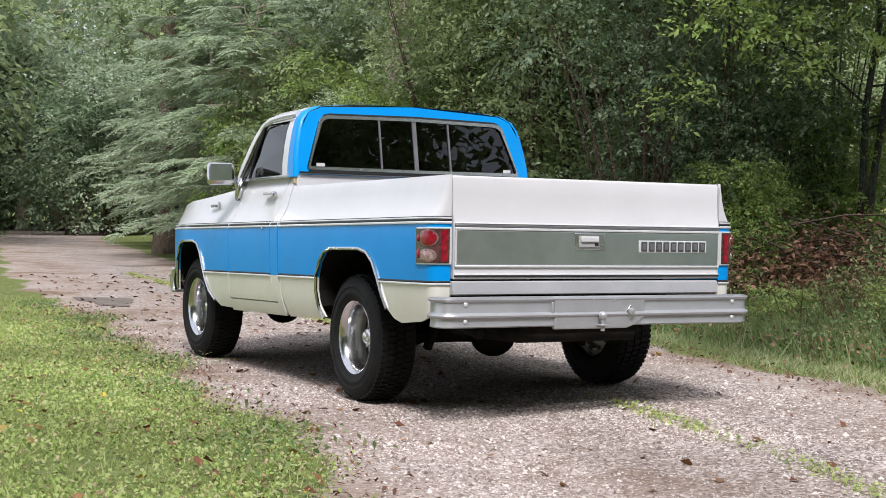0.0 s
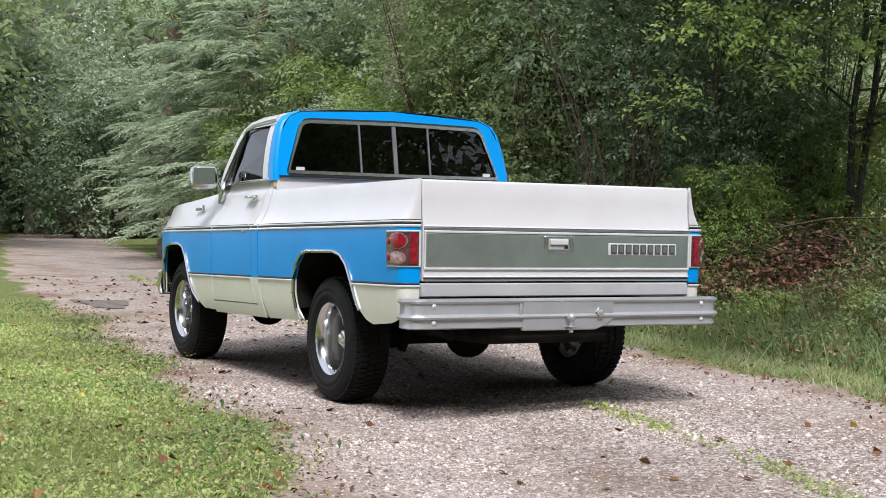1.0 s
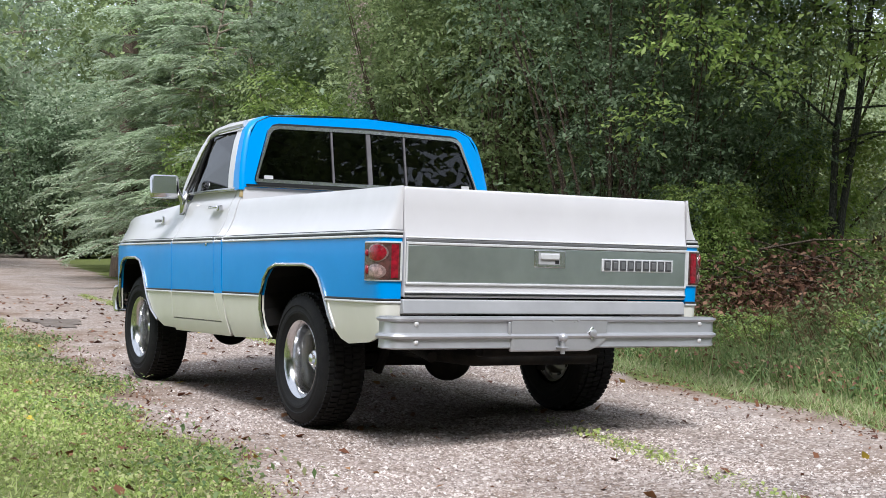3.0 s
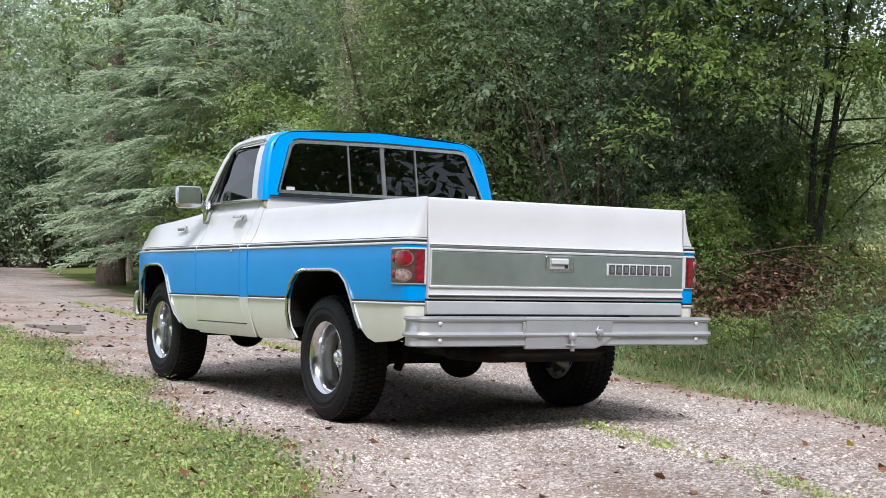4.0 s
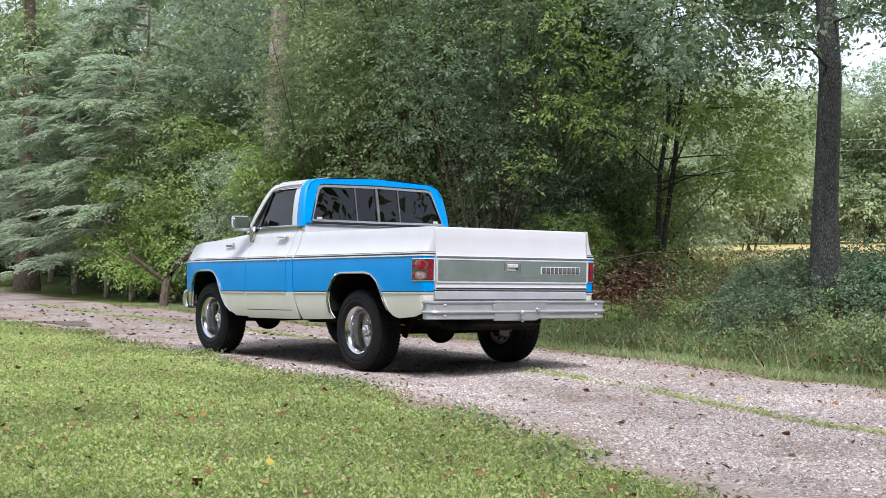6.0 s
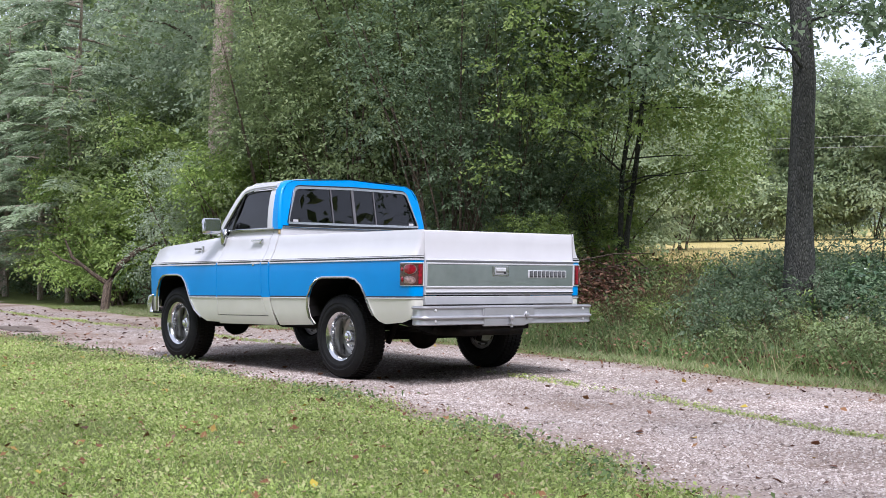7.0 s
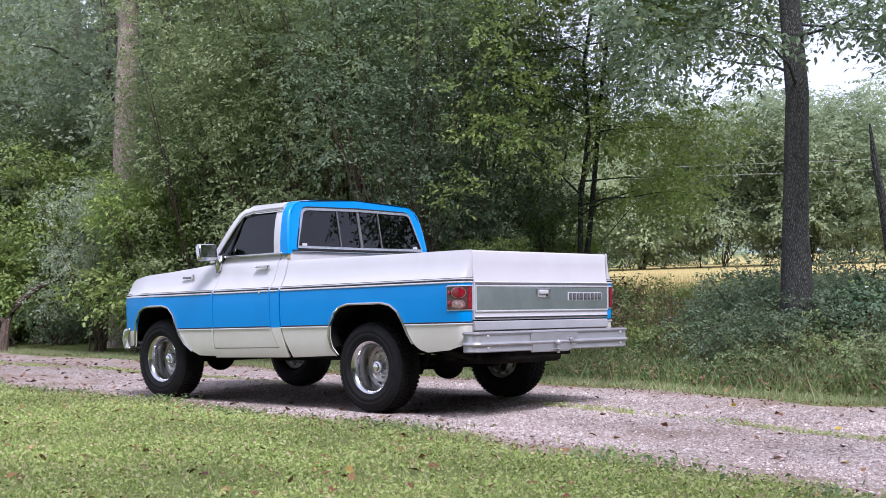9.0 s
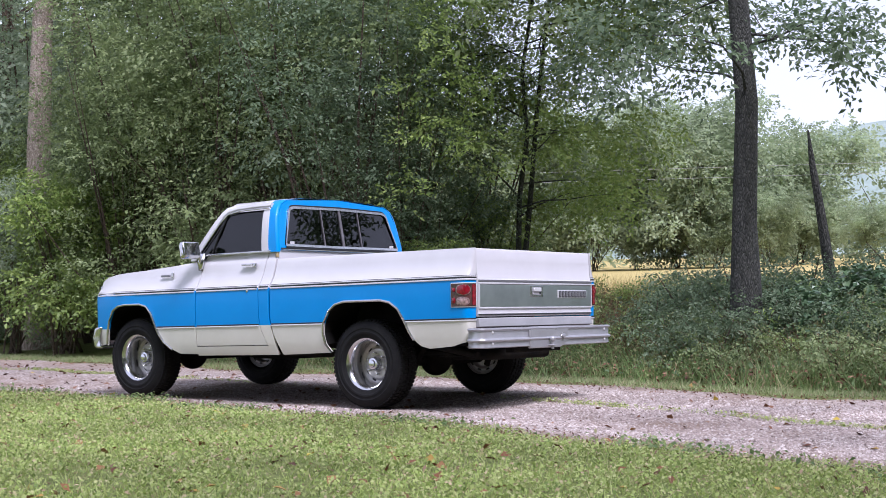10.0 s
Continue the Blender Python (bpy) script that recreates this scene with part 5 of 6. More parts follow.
# forest edge: leafy understorey, built a few times and repeated; fine near the track, coarser far off
UNDER_KINDS = [("dense dark green", LEAF_DARK, 1, 26, 1.5, 4.2, 0.75), ("mid green", LEAF_MID, 2, 24, 1.4, 3.8, 0.7), ("grey-green feathery", LEAF_GREY, 3, 22, 1.3, 4.4, 0.65), ("yellow-green", LEAF_LIME, 4, 18, 1.1, 2.6, 0.6)]
KINDS = [shrub("understorey_tree", 11 + k, random_blobs(b, n, w, h, r), 14000, 0.08, m, c + " understorey tree at the wood's edge", 14, category="tree") for k, (c, m, b, n, w, h, r) in enumerate(UNDER_KINDS)]
COARSE = [shrub("understorey_tree", 15 + k, random_blobs(b + 9, n, w, h, r), 6000, 0.135, m, c + " understorey tree deeper in the wood", 8, category="tree") for k, (c, m, b, n, w, h, r) in enumerate(UNDER_KINDS[:3])]
OVERHANG = [shrub("overhanging_edge_tree", 28 + k, random_blobs(b, 30, 1.8, 4.2, 0.72, 2.1), 16000, 0.08, m, c, 14, category="tree") for k, (c, m, b) in
            enumerate((("dark green leafy tree hanging over its bare stems", LEAF_DARK, 75), ("mid green leafy tree hanging over its bare stems", LEAF_MID, 76)))]
CANOPY = [shrub("edge_tree", 25 + k, random_blobs(b, 46, 1.7, 7.2, 0.85, 0.6), 22000, 0.082, m, c, 16, category="tree") for k, (c, m, b) in
          enumerate((("tall leafy dark green tree at the wood's corner", LEAF_DARK, 71), ("tall leafy mid green tree at the wood's corner", LEAF_MID, 72), ("tall leafy grey-green tree at the wood's edge", LEAF_GREY, 73)))]
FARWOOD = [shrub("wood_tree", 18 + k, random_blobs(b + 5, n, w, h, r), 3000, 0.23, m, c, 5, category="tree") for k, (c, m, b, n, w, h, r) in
           enumerate((("haze-paled green tree closing the far end of the track", LEAF_HAZED, 1, 24, 1.5, 4.2, 0.8), ("mid green tree in the far wood", LEAF_MID, 2, 24, 1.5, 4.2, 0.8), ("grey-green tree in the far wood", LEAF_GREY, 3, 24, 1.5, 4.2, 0.8)))]
BUSHES = [
    shrub("bush", 21, random_blobs(5, 14, 0.8, 0.9, 0.42, 0.15), 3800, 0.078, LEAF_DARK, "low dark green bush", 8),
    shrub("bush", 22, random_blobs(6, 14, 0.8, 0.7, 0.4, 0.12), 2600, 0.085, LEAF_MID, "low leafy green bush", 8),
    shrub("bush", 23, random_blobs(7, 12, 0.7, 1.0, 0.35, 0.15), 2600, 0.08, LEAF_LIME, "light green weedy bush", 8),
]
TALL = [
    tree("broadleaf_tree", 31, 13, 0.2, 1.3, 7000, 0.17, LEAF_DARK, BARK_GREY, "tall broadleaf tree with a grey trunk in the wood", 0.3, 3.2, 13),
    tree("broadleaf_tree", 33, 14, 0.2, 1.4, 7000, 0.17, LEAF_GREY, BARK_PALE, "tall grey-green tree with a pale trunk", 0.25, 3.3, 13),
    tree("broadleaf_tree", 32, 15, 0.24, 1.4, 7000, 0.17, LEAF_MID, BARK_BROWN, "tall broadleaf tree with a brown trunk in the wood", 0.28, 3.4, 13),
]
DENSE = [tree("wood_tree", 35 + k, 14, 0.22, 1.7, 11000, 0.26, m, BARK_BROWN, c, 0.2, 3.4, 14) for k, (m, c) in enumerate(((LEAF_DARK, "tall dark green tree in the surrounding wood"), (LEAF_MID, "tall mid green tree in the surrounding wood"), (LEAF_HAZED, "tall haze-paled green tree in the surrounding wood")))]
# field trees wear the paled leaf colour in place of haze in the air
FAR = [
    shrub("field_tree", 41, random_blobs(81, 40, 2.6, 6.5, 1.5, 1.2), 32000, 0.24, LEAF_HAZED, "full haze-paled green tree beyond the field", 8, category="tree"),
    shrub("field_tree", 42, random_blobs(82, 44, 3.0, 8.5, 1.6, 1.4), 34000, 0.24, LEAF_HAZED, "tall haze-paled green tree beyond the field", 8, category="tree"),
    shrub("field_tree", 43, random_blobs(83, 30, 2.2, 5.0, 1.1, 0.8), 26000, 0.16, LEAF_HAZED, "haze-paled green young tree by the field", 8, category="tree"),
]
for kinds, name in ((KINDS + COARSE, "understorey trees of the wood"), (CANOPY + OVERHANG, "tall trees at the wood's corner"), (FARWOOD + DENSE, "trees of the surrounding wood"),
                    (BUSHES, "bushes on the bank and verge"), (TALL, "tall broadleaf trees of the wood"), (FAR, "trees beyond the field")):
    for kind in kinds:
        tagged(kind, group=name)
PLAN = random.Random(8)
used = set()


PALE_AT = (5.9, 13.0)  # the pale trunk stands free above low undergrowth


def plant(kind, x, y, size=1.0, dz=0.0):
    if PALE_AT[1] - 5.2 < y < PALE_AT[1] + 1.0 and x < PALE_AT[0] + 1.0 and abs((x - PALE_AT[0]) - 0.82 * (y - PALE_AT[1])) < 1.5:
        size = min(size, 0.68 if kind in KINDS[:3] + COARSE else 1.05 if kind is KINDS[3] else 0.42)
    stand(kind, x, y, PLAN.uniform(0, 360), size, kind.name not in used, dz)
    used.add(kind.name)


def in_wood(x, y, margin=0.0):
    """True on the wooded side of the line that closes the wood towards the open field."""
    return x - 4.6 < 0.52 * (y - 2.4) - 0.25 * margin


def wood(kind, x, y, size, margin=0.0):
    if in_wood(x, y, margin):
        plant(kind, x, y, size)


# the leafy wall behind the truck and on along the track: yellow-green at the corner, dark in the middle, then light and feathery
def zone(y):
    if y < 5.6:
        return [3, 1, 0], [1, 0]
    if y < 11.5:
        return [0, 0, 0, 1], [0, 0, 0, 1]
    # from here on more grey-green kinds, whose pale colour imitates haze
    if y < 15.5:
        return [1, 2, 3], [1, 2, 2]
    if y < 20:
        return [3, 3, 1], [1, 2, 2]
    return [0, 2, 1], [0, 2, 2]


for y in np.arange(3.6, 50, 1.5):
    edge = float(road_edges(y)[1])
    front, back = zone(y)
    near = KINDS if y < 20 else COARSE
    pool = front if y < 20 else back
    big = 1.4 if 15.5 < y < 20 else 1.0
    gap = 3.3 if y < 15.5 else 2.6 if y < 20 else 5.0
    shade = 5.0 < y < 15.5  # here the crowns hang over a dark, hollow interior
    if y < 5.0:
        wood(KINDS[PLAN.choice(front)], edge + 2.2 + PLAN.uniform(-0.2, 0.2), y + PLAN.uniform(-0.3, 0.3), PLAN.uniform(0.45, 0.6))
    wood(OVERHANG[PLAN.choice([0, 0, 1] if y < 11.5 else [1])] if shade else near[PLAN.choice(pool)], edge + gap + PLAN.uniform(-0.3, 0.6), y + PLAN.uniform(-0.5, 0.5), PLAN.uniform(0.6, 0.9) * big)
    wood(COARSE[PLAN.choice(back)], edge + 6.0 + PLAN.uniform(-0.6, 0.8), y + PLAN.uniform(-0.8, 0.8), PLAN.uniform(1.05, 1.4), 1)
    wood((COARSE if y < 30 else FARWOOD)[PLAN.choice(back)], edge + 9.5 + PLAN.uniform(-0.8, 1.5), y + 2 + PLAN.uniform(-0.8, 0.8), PLAN.uniform(1.4, 1.8), 1)
    if y < 26 and not shade:
        wood(BUSHES[PLAN.choice([0, 0, 1])], edge + 2.0 + PLAN.uniform(-0.2, 0.5), y + PLAN.uniform(-0.5, 0.5), PLAN.uniform(0.5, 0.9))
# tall leafy trees that close the wood's corner
for x, y, k, s in ((5.2, 5.1, 0, 0.8), (6.7, 6.6, 1, 0.95), (5.9, 8.2, 1, 0.8), (8.0, 8.0, 1, 1.0), (7.4, 10.4, 1, 0.95), (9.7, 9.8, 1, 1.1), (12.0, 12.8, 2, 1.1), (11.6, 11.8, 1, 1.15), (13.6, 14.0, 2, 1.2), (11.4, 16.0, 2, 1.2), (6.2, 10.3, 1, 0.75)):
    plant(CANOPY[k], 4.7 + 0.55 * (x - 4.8), y, s)
for x, y, z in ((5.2, 11.4, 0.95), (5.6, 16.5, 0.7), (6.2, 18.6, 1.0), (7.0, 18.0, 1.3)):
    plant(KINDS[3], x, y, z)
for y in np.arange(6, 46, 4.5):
    edge = float(road_edges(y)[1])
    wood(TALL[PLAN.choice([0, 2] if y < 12 else [1, 1, 1, 2])], edge + 5 + PLAN.uniform(-0.5, 3), y, PLAN.uniform(0.8, 1.15), 3)
    wood(TALL[PLAN.choice([0, 2] if y < 10 else [1])], edge + 11 + PLAN.uniform(-1, 4), y + 4, PLAN.uniform(0.9, 1.2), 3)
    wood(DENSE[PLAN.choice([0, 1] if y < 12 else [2])], edge + 17 + PLAN.uniform(-1, 4), y + 6, PLAN.uniform(0.9, 1.2), 1)
for k in range(14):  # wood closing the far end of the track
    plant(DENSE[1 + k % 2], -2 + k * 2.4, 68 + PLAN.uniform(-4, 8), PLAN.uniform(0.9, 1.2))
    plant(COARSE[2 * (k % 2)], 10.5 + k * 1.2, 54 + PLAN.uniform(-3, 3), PLAN.uniform(1.3, 1.8))
    plant(FARWOOD[k % 2 * 2], -4 + k * 2.1, 62 + PLAN.uniform(-2, 2), PLAN.uniform(1.8, 2.3))
for k in range(6):
    plant(TALL[1], 1.5 + 2.2 * k, 60 + PLAN.uniform(-2, 3), PLAN.uniform(1.15, 1.35))
for k in range(8):  # trees added out of view on the track's near side, to shade its far end
    y = 36 + 3.0 * k
    plant(DENSE[1 + k % 2], float(road_edges(y)[0]) - 4.0 - 3.5 * (k % 3) + PLAN.uniform(-0.5, 0.5), y, PLAN.uniform(0.95, 1.2))
# unseen trees added behind the camera, for the glass and chrome to mirror
for k in range(20):
    a = math.radians(98 + k * 5.9)
    d = 24 + PLAN.uniform(-2, 3)
    plant(DENSE[k % 2], d * math.sin(-a), -3 + d * math.cos(a), PLAN.uniform(0.85, 1.05))
    plant(FARWOOD[1 + k % 2], (d - 2) * math.sin(-a - 0.05), -3 + (d - 2) * math.cos(a + 0.05), PLAN.uniform(1.4, 1.9))

# a taller unseen ring, added to keep sky out of the rear window's reflection
for k in range(14):
    a = math.radians(95 + k * 8.6)
    d = 33 + PLAN.uniform(-2, 3)
    plant(DENSE[k % 2], d * math.sin(-a), -3 + d * math.cos(a), PLAN.uniform(1.9, 2.2))

# bank bushes round the great trunk
for k in range(48):
    x = PLAN.uniform(3.6, 9.5)
    y = PLAN.uniform(-6.5, 3.5)
    if x - float(road_edges(y)[1]) < 1.7 or (x < 6.6 and -0.6 < y < 3.2):
        continue
    plant(BUSHES[PLAN.choice([1, 1, 2, 2, 2])], x, y, PLAN.uniform(0.25, 0.45))
for x, y, z in ((4.6, -2.0, 0.5), (5.3, -2.6, 0.55), (4.1, -2.7, 0.5), (3.9, -3.9, 0.6), (5.9, -1.9, 0.5), (4.4, -3.3, 0.5), (6.4, -3.0, 0.7), (5.0, -1.2, 0.5), (5.6, -1.0, 0.55), (5.9, -2.6, 0.75), (4.9, -3.6, 0.7), (5.4, -4.6, 0.8), (6.9, -1.6, 0.6), (7.4, -2.6, 0.7), (4.5, -1.5, 0.5), (7.0, -4.2, 0.8), (4.3, -4.9, 0.7), (3.6, -5.6, 0.7),
                (4.2, -0.3, 0.5), (4.7, 0.3, 0.55), (5.3, 0.1, 0.6), (3.9, -0.9, 0.5), (5.8, -0.3, 0.65), (6.3, 0.4, 0.6), (4.3, -1.2, 0.55), (6.2, -1.0, 0.6)):
    plant(BUSHES[0], x, y, z)
for x, y, z in ((6, -3.6, 0.7), (5.2, -0.4, 0.4), (3.8, -1.9, 0.45), (3.4, -2.5, 0.5), (3.3, -4.2, 0.7), (3.6, -1.2, 0.4), (3.2, -3.2, 0.5)):
    plant(BUSHES[1], x, y, z)
for x, y, z in ((4.6, 1.0, 0.35), (4.4, 2.2, 0.35), (6.4, 3.0, 0.5), (4.9, 3.4, 0.4), (6.6, 1.4, 0.4)):
    plant(BUSHES[2], x, y, z)

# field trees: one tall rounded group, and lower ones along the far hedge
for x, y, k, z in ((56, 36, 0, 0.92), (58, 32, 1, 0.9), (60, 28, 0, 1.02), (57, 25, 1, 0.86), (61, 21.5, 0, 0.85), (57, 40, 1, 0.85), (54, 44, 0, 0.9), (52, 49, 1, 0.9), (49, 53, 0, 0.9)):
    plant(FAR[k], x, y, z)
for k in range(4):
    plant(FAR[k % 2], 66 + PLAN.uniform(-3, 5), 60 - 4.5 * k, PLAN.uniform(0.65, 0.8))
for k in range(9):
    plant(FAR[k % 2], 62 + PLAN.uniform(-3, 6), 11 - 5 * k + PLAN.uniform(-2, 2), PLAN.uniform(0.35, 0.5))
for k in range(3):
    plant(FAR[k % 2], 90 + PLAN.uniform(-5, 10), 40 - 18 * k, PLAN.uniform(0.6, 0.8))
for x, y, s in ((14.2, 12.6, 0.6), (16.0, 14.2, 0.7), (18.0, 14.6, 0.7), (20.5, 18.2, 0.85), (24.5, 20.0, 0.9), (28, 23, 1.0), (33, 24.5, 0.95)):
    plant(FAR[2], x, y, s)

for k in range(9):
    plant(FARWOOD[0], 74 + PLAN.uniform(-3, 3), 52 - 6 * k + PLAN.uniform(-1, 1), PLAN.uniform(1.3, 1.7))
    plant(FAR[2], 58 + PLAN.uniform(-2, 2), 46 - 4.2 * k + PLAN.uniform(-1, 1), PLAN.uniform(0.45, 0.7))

# the great trunk by the bank
great = tree("roadside_tree", 51, 12, 0.16, 0.5, 34000, 0.08, LEAF_DARK, BARK_GREY, "tall grey-barked roadside tree with high leafy limbs", 0.24, 2.5, 30, thick=0.36, climb=(-0.12, 0.3))
stand(great, 4.8, -0.85, 0, 1.0, True)
left_tree = tree("roadside_tree", 52, 14, 0.3, 1.3, 9000, 0.15, LEAF_MID, BARK_BROWN, "brown-barked tree at the bend of the track", 0.3, 3.0, 10)
stand(left_tree, 6.9, 28, 40, 1.0, True)
pale = tree("roadside_tree", 53, 15, 0.27, 1.1, 7000, 0.14, LEAF_MID, BARK_PALE, "pale-barked tree behind the leafy edge", 0.5, 2.6, 9)
stand(pale, PALE_AT[0], PALE_AT[1], 10, 1.0, True)


def feathery(seed, h, trunk_r, label, limbs=30, reach=3.2, low=0.16):
    """A slim tree with long level limbs; each limb carries flat drooping fans of narrow leaflets."""
    rg = np.random.default_rng(seed)
    t = thing("overhanging_tree", label, "tree")
    spine = [(0.1 * rg.normal() * u, 0.1 * rg.normal() * u, h * u) for u in np.linspace(0, 1, 7)]
    bm = tube(spine, [trunk_r * (1 - 0.85 * u) for u in np.linspace(0, 1, 7)], 8)
    quads = []
    for k in range(limbs):
        u = low + (0.97 - low) * (k + rg.uniform(0, 0.7)) / limbs
        a = rg.uniform(0, 2 * np.pi)
        ln = reach * (1.1 - 0.6 * u) * rg.uniform(0.6, 1.15)
        d = np.array([math.cos(a), math.sin(a), 0.0])
        rise, sag = rg.uniform(0.0, 0.3) * ln, rg.uniform(0.15, 0.4) * ln
        w = np.linspace(0, 1, 6)
        p0 = np.array([np.interp(u, np.linspace(0, 1, 7), [q[0] for q in spine]), np.interp(u, np.linspace(0, 1, 7), [q[1] for q in spine]), u * h])
        path = p0 + d * (ln * w)[:, None] + np.array([0, 0, 1.0]) * (rise * w - sag * w ** 2.4)[:, None]
        tube(path.tolist(), [trunk_r * 0.3 * (1.05 - v) + 0.003 for v in w], 5, bm)
        m = 34
        v = rg.uniform(0.18, 1.0, m)
        root = np.stack([np.interp(v, w, path[:, i]) for i in range(3)], 1)
        side = np.where(np.arange(m) % 2 == 0, 1.0, -1.0)
        ang = a + side * rg.uniform(0.45, 1.15, m)
        tw = np.stack([np.cos(ang), np.sin(ang), rg.normal(0.0, 0.16, m)], 1)
        tl = rg.uniform(0.35, 0.95, m) * (1.15 - 0.5 * v)
        n = 24
        q = np.linspace(0.06, 1, n)
        at = root[:, None] + tw[:, None] * (tl[:, None] * q)[..., None] + np.array([0, 0, -1.0]) * (0.28 * tl[:, None] * q ** 2)[..., None]
        sg = np.where(np.arange(n) % 2 == 0, 1.0, -1.0)
        perp = np.stack([-np.sin(ang), np.cos(ang), np.zeros(m)], 1)
        ax = tw[:, None] * 0.55 + perp[:, None] * sg[None, :, None] * 0.85 + rg.normal(size=(m, n, 3)) * 0.12
        ax /= np.linalg.norm(ax, axis=2)[..., None]
        wd = np.cross(ax, np.array([0, 0, 1.0]) + rg.normal(size=(m, n, 3)) * 0.35)
        wd /= np.linalg.norm(wd, axis=2)[..., None] + 1e-9
        sz = (0.11 * rg.uniform(0.7, 1.25, (m, n)))[..., None]
        quads.append(np.stack([at, at + ax * sz * 0.5 + wd * sz * 0.2, at + ax * sz + np.array([0, 0, -0.25]) * sz, at + ax * sz * 0.5 - wd * sz * 0.2], 2).reshape(-1, 4, 3))
    part("trunk", bm, BARK_PALE, t)
    flat_pieces("crown", np.concatenate(quads), LEAF_FACES, LEAF_GREY, "", "", parent=t)
    return t


for seed, x, y, z in ((54, 6.1, 21.0, 0.85), (57, 6.6, 24.0, 0.95), (59, 7.4, 26.0, 0.8), (55, 8.6, 31.5, 1.2), (58, 9.3, 29.0, 1.1), (62, 5.6, 18.6, 0.8), (63, 8.0, 23.0, 1.25), (66, 10.5, 35.0, 1.35)):
    stand(feathery(seed, 7.0, 0.09, "feathery grey-green tree reaching over the track"), x, y, 0, z, True)
corner = tree("corner_tree", 61, 7.6, 0.045, 0.55, 32000, 0.068, LEAF_LIME, BARK_GREY, "overhanging yellow-green leafy tree at the wood's corner", 0.2, 1.75, 30, lean=(0.2, -0.4), climb=(-0.05, 0.35))
stand(corner, 6.3, 3.3, 0, 1.0, True)

for x, y, k in ((5.3, 4.5, 0.6), (6.3, 5.2, 0.72), (6.9, 4.3, 0.62)):
    plant(CANOPY[int(x > 6.0)], x, y, k)
plant(KINDS[0], 5.6, 4.2, 0.55)
plant(KINDS[2], 5.0, 12.6, 0.65)
plant(KINDS[3], 6.8, 3.9, 0.6)

corner_high = tree("corner_tree", 64, 8.5, 0.045, 0.62, 28000, 0.085, LEAF_MID, BARK_GREY, "green tree with a high crown at the wood's corner", 0.46, 2.6, 24, lean=(1.0, -0.2), climb=(-0.12, 0.2))
stand(corner_high, 6.3, 3.2, 0, 1.0, True)

# kinds that the plan above did not call for stand deep in the wood
for k, kind in enumerate(KINDS + COARSE + CANOPY + OVERHANG + FARWOOD + BUSHES + TALL + DENSE + FAR):
    if kind.name not in used:
        plant(kind, 17 + 2 * k % 9, 36 + k % 5)

# dead snag leaning on the bank
snag = thing("dead_snag", "leaning broken grey tree snag on the bank", "snag")
part("trunk", tube([(0.1, 0, -0.3), (0.04, 0.02, 0.5), (-0.1, 0.03, 1.2), (-0.2, 0.05, 1.7), (-0.26, 0.05, 2.05)], [0.075, 0.066, 0.05, 0.036, 0.01], 9), BARK_GREY, snag)
snag.matrix_basis = pose(6.55, -1.15, float(height(6.55, -1.15)), 0, 0, -18) @ Matrix.Scale(1.12, 4)

# brown brush pile on the verge
pile = thing("brush_pile", "heap of dead brown branches and leaves on the verge", "brush pile")
rg = np.random.default_rng(9)
bm = bmesh.new()
for k in range(60):
    p = Vector((rg.normal() * 0.5, rg.normal() * 0.3, abs(rg.normal()) * 0.25 + 0.05))
    d = Vector((rg.normal(), rg.normal() * 0.6, rg.normal() * 0.22)).normalized() * rg.uniform(0.2, 0.45)
    tube([p - d, p + Vector(rg.normal(size=3)) * 0.05, p + d], [0.012, 0.01, 0.004], 4, bm)
tagged(part("branch", bm, BARK_BROWN, pile), kind="stuff")
c = np.abs(rg.normal(size=(7500, 3))) * np.array([0.62, 0.34, 0.26]) * rg.choice([-1, 1], (7500, 3)) * np.array([1, 1, 0]) + np.c_[np.zeros((7500, 2)), np.abs(rg.normal(size=7500)) * 0.24 + 0.02]
c[:, 2] *= np.exp(-(c[:, 0] / 1.0) ** 2) + 0.15
flat_pieces("dead_leaves", leaf_quads(rg, c, 0.05, 0.2, 0.5), LEAF_FACES, BRUSH, "", "", parent=pile)
pile.matrix_basis = pose(5.5, 2.7, float(height(5.5, 2.7)) + 0.02, 0, 0, -42) @ Matrix.Diagonal((1.35, 1.1, 1.05, 1))

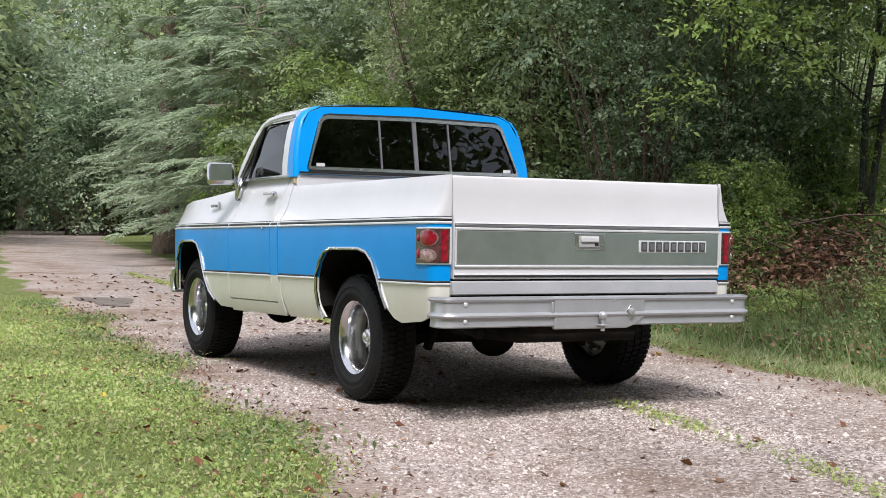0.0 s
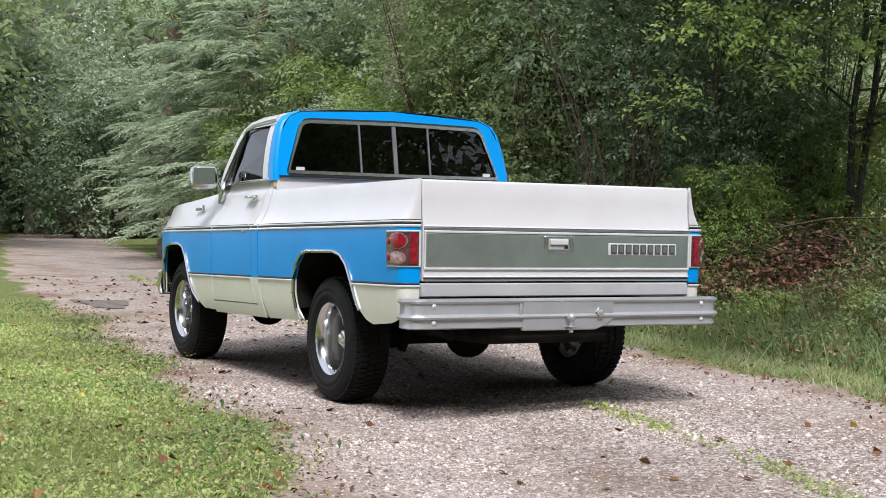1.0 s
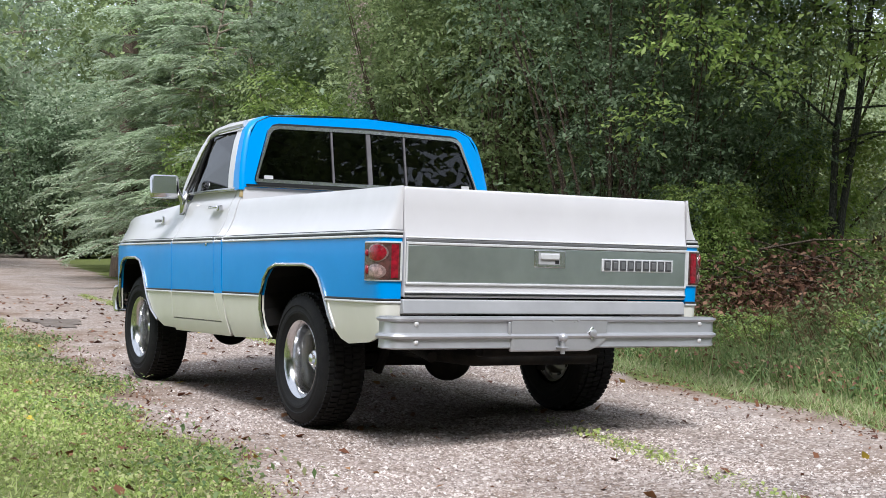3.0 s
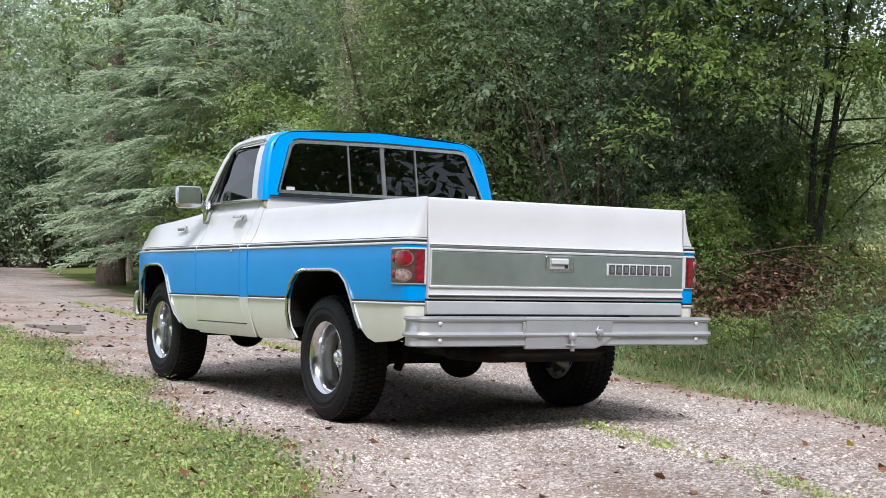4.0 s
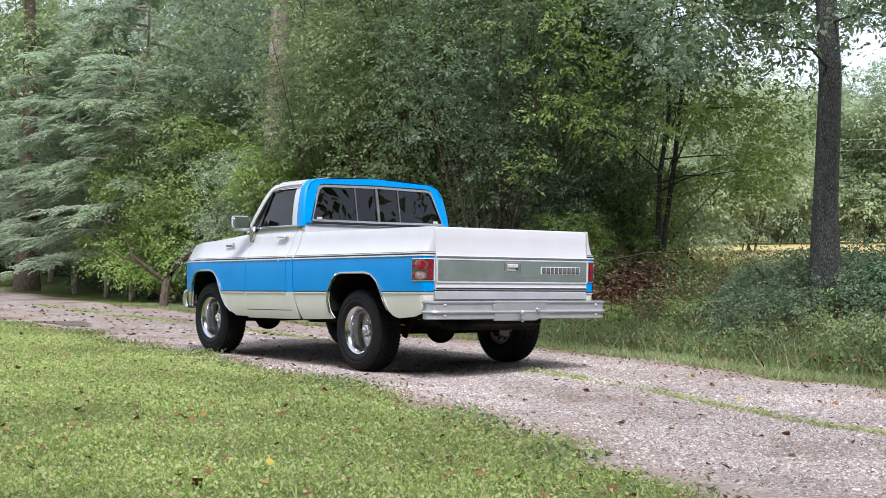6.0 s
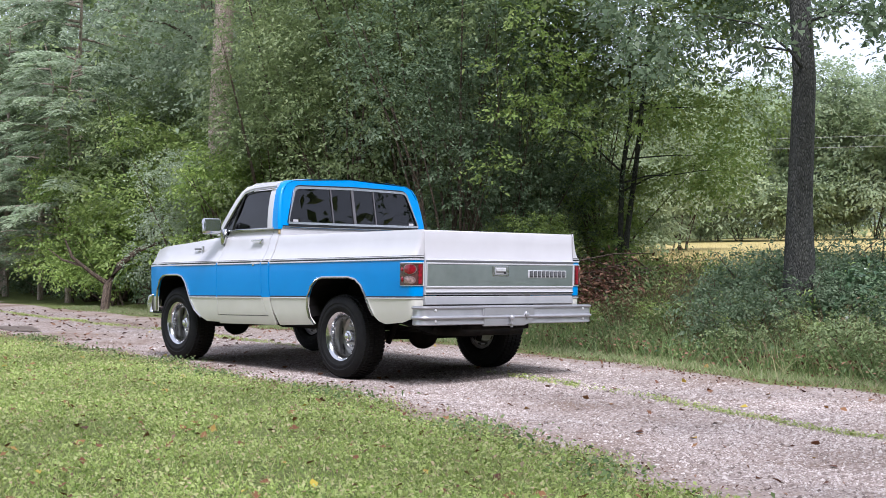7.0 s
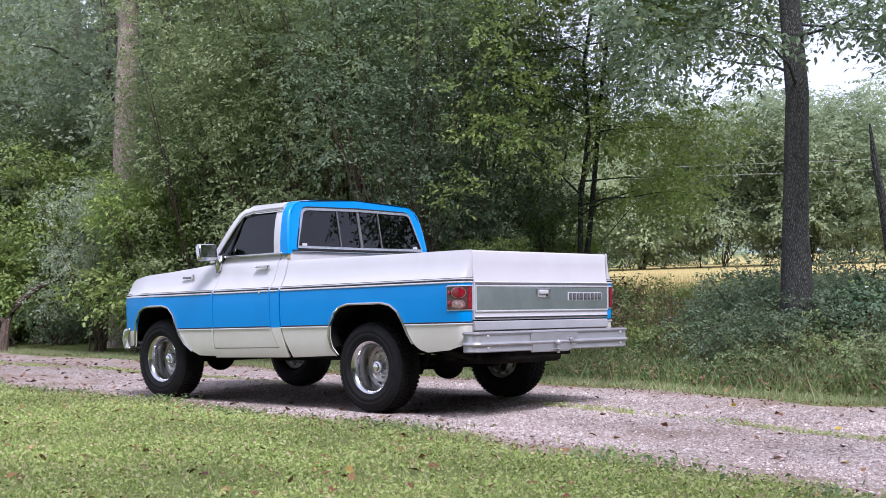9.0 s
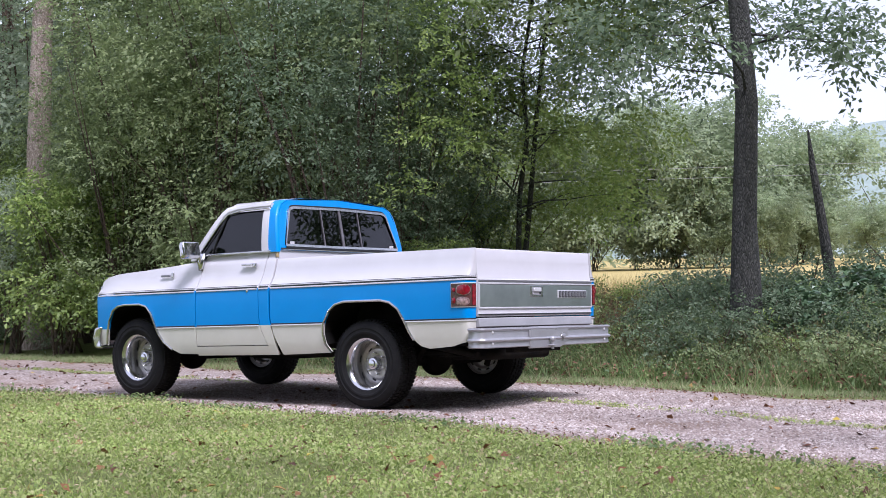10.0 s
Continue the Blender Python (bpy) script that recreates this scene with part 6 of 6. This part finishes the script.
# bent dead limb under the trees
limb = thing("fallen_limb", "bent bare dead limb in the undergrowth", "branch")
bm = tube([(0.0, 0, -0.05), (0.05, 0.1, 0.5), (0.25, 0.1, 0.85), (0.6, 0.0, 1.15), (1.0, 0, 1.3)], [0.085, 0.08, 0.065, 0.05, 0.02], 8)
tube([(0.05, 0.1, 0.5), (-0.25, 0, 0.72), (-0.6, 0, 1.0), (-0.75, 0, 1.35)], [0.05, 0.04, 0.03, 0.012], 7, bm)
tube([(-0.4, 0, 0.84), (-0.8, 0.1, 0.95), (-1.05, 0.05, 1.15)], [0.03, 0.02, 0.008], 6, bm)
part("limb", bm, BARK_BROWN, limb)
limb.matrix_basis = pose(4.15, 14.2, float(height(4.15, 14.2)), 0, 0, -35)

# utility pole and wires beyond the field
pole = thing("utility_pole", "distant wooden utility pole with two wires", "pole")
part("post", tube([(0, 0, -0.5), (0, 0, 4.6)], [0.13, 0.1], 8), BARK_PALE, pole)
part("cross_arm", box(-0.06, -0.7, 4.2, 0.06, 0.7, 4.3), BARK_PALE, pole)
for dz in (4.35, 3.9):
    part("wire", tube([(-30, 60, dz + 1), (-15, 30, dz - 0.4), (0, 0, dz), (6, -30, dz - 0.5), (12, -60, dz + 0.6)], 0.007, 4), SILL, pole)
pole.matrix_basis = pose(54, 8, float(height(54, 8)), 0, 0, 0)

# wooded hills on the skyline
hx_ = np.linspace(-1, 1, 90)
hv, hf = [], []
prof_n = [noise.noise(Vector((k * 0.17, 3.1, 0))) for k in range(90)]
for j, (d, hgt) in enumerate(((300, -0.3), (380, 0.55), (430, 0.85), (500, 1.0))):
    for k, u in enumerate(hx_):
        a = math.radians(72 + 62 * u)
        top = (34 + 20 * prof_n[k] + 26 * math.exp(-((u - 0.16) / 0.28) ** 2)) * hgt
        hv.append((d * math.sin(a), d * math.cos(a), 6 + top + 4 * noise.noise(Vector((k * 0.9, j * 2.0, 1.5)))))
for j in range(3):
    for k in range(89):
        hf.append((j * 90 + k, j * 90 + k + 1, (j + 1) * 90 + k + 1, (j + 1) * 90 + k))
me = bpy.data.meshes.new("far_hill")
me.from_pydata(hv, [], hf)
# haze over the hills is painted in as a pale grey-green slope colour
me.materials.append(surface("haze_coloured_wooded_slope", (0.3, 0.36, 0.32), (0.2, 0.26, 0.22), 0.95, scale=0.12, bump=0.8, bscale=0.3))
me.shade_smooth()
tagged(new("backdrop", me), "wooded hills on the skyline in a haze-paled colour", "hill", kind="structure")
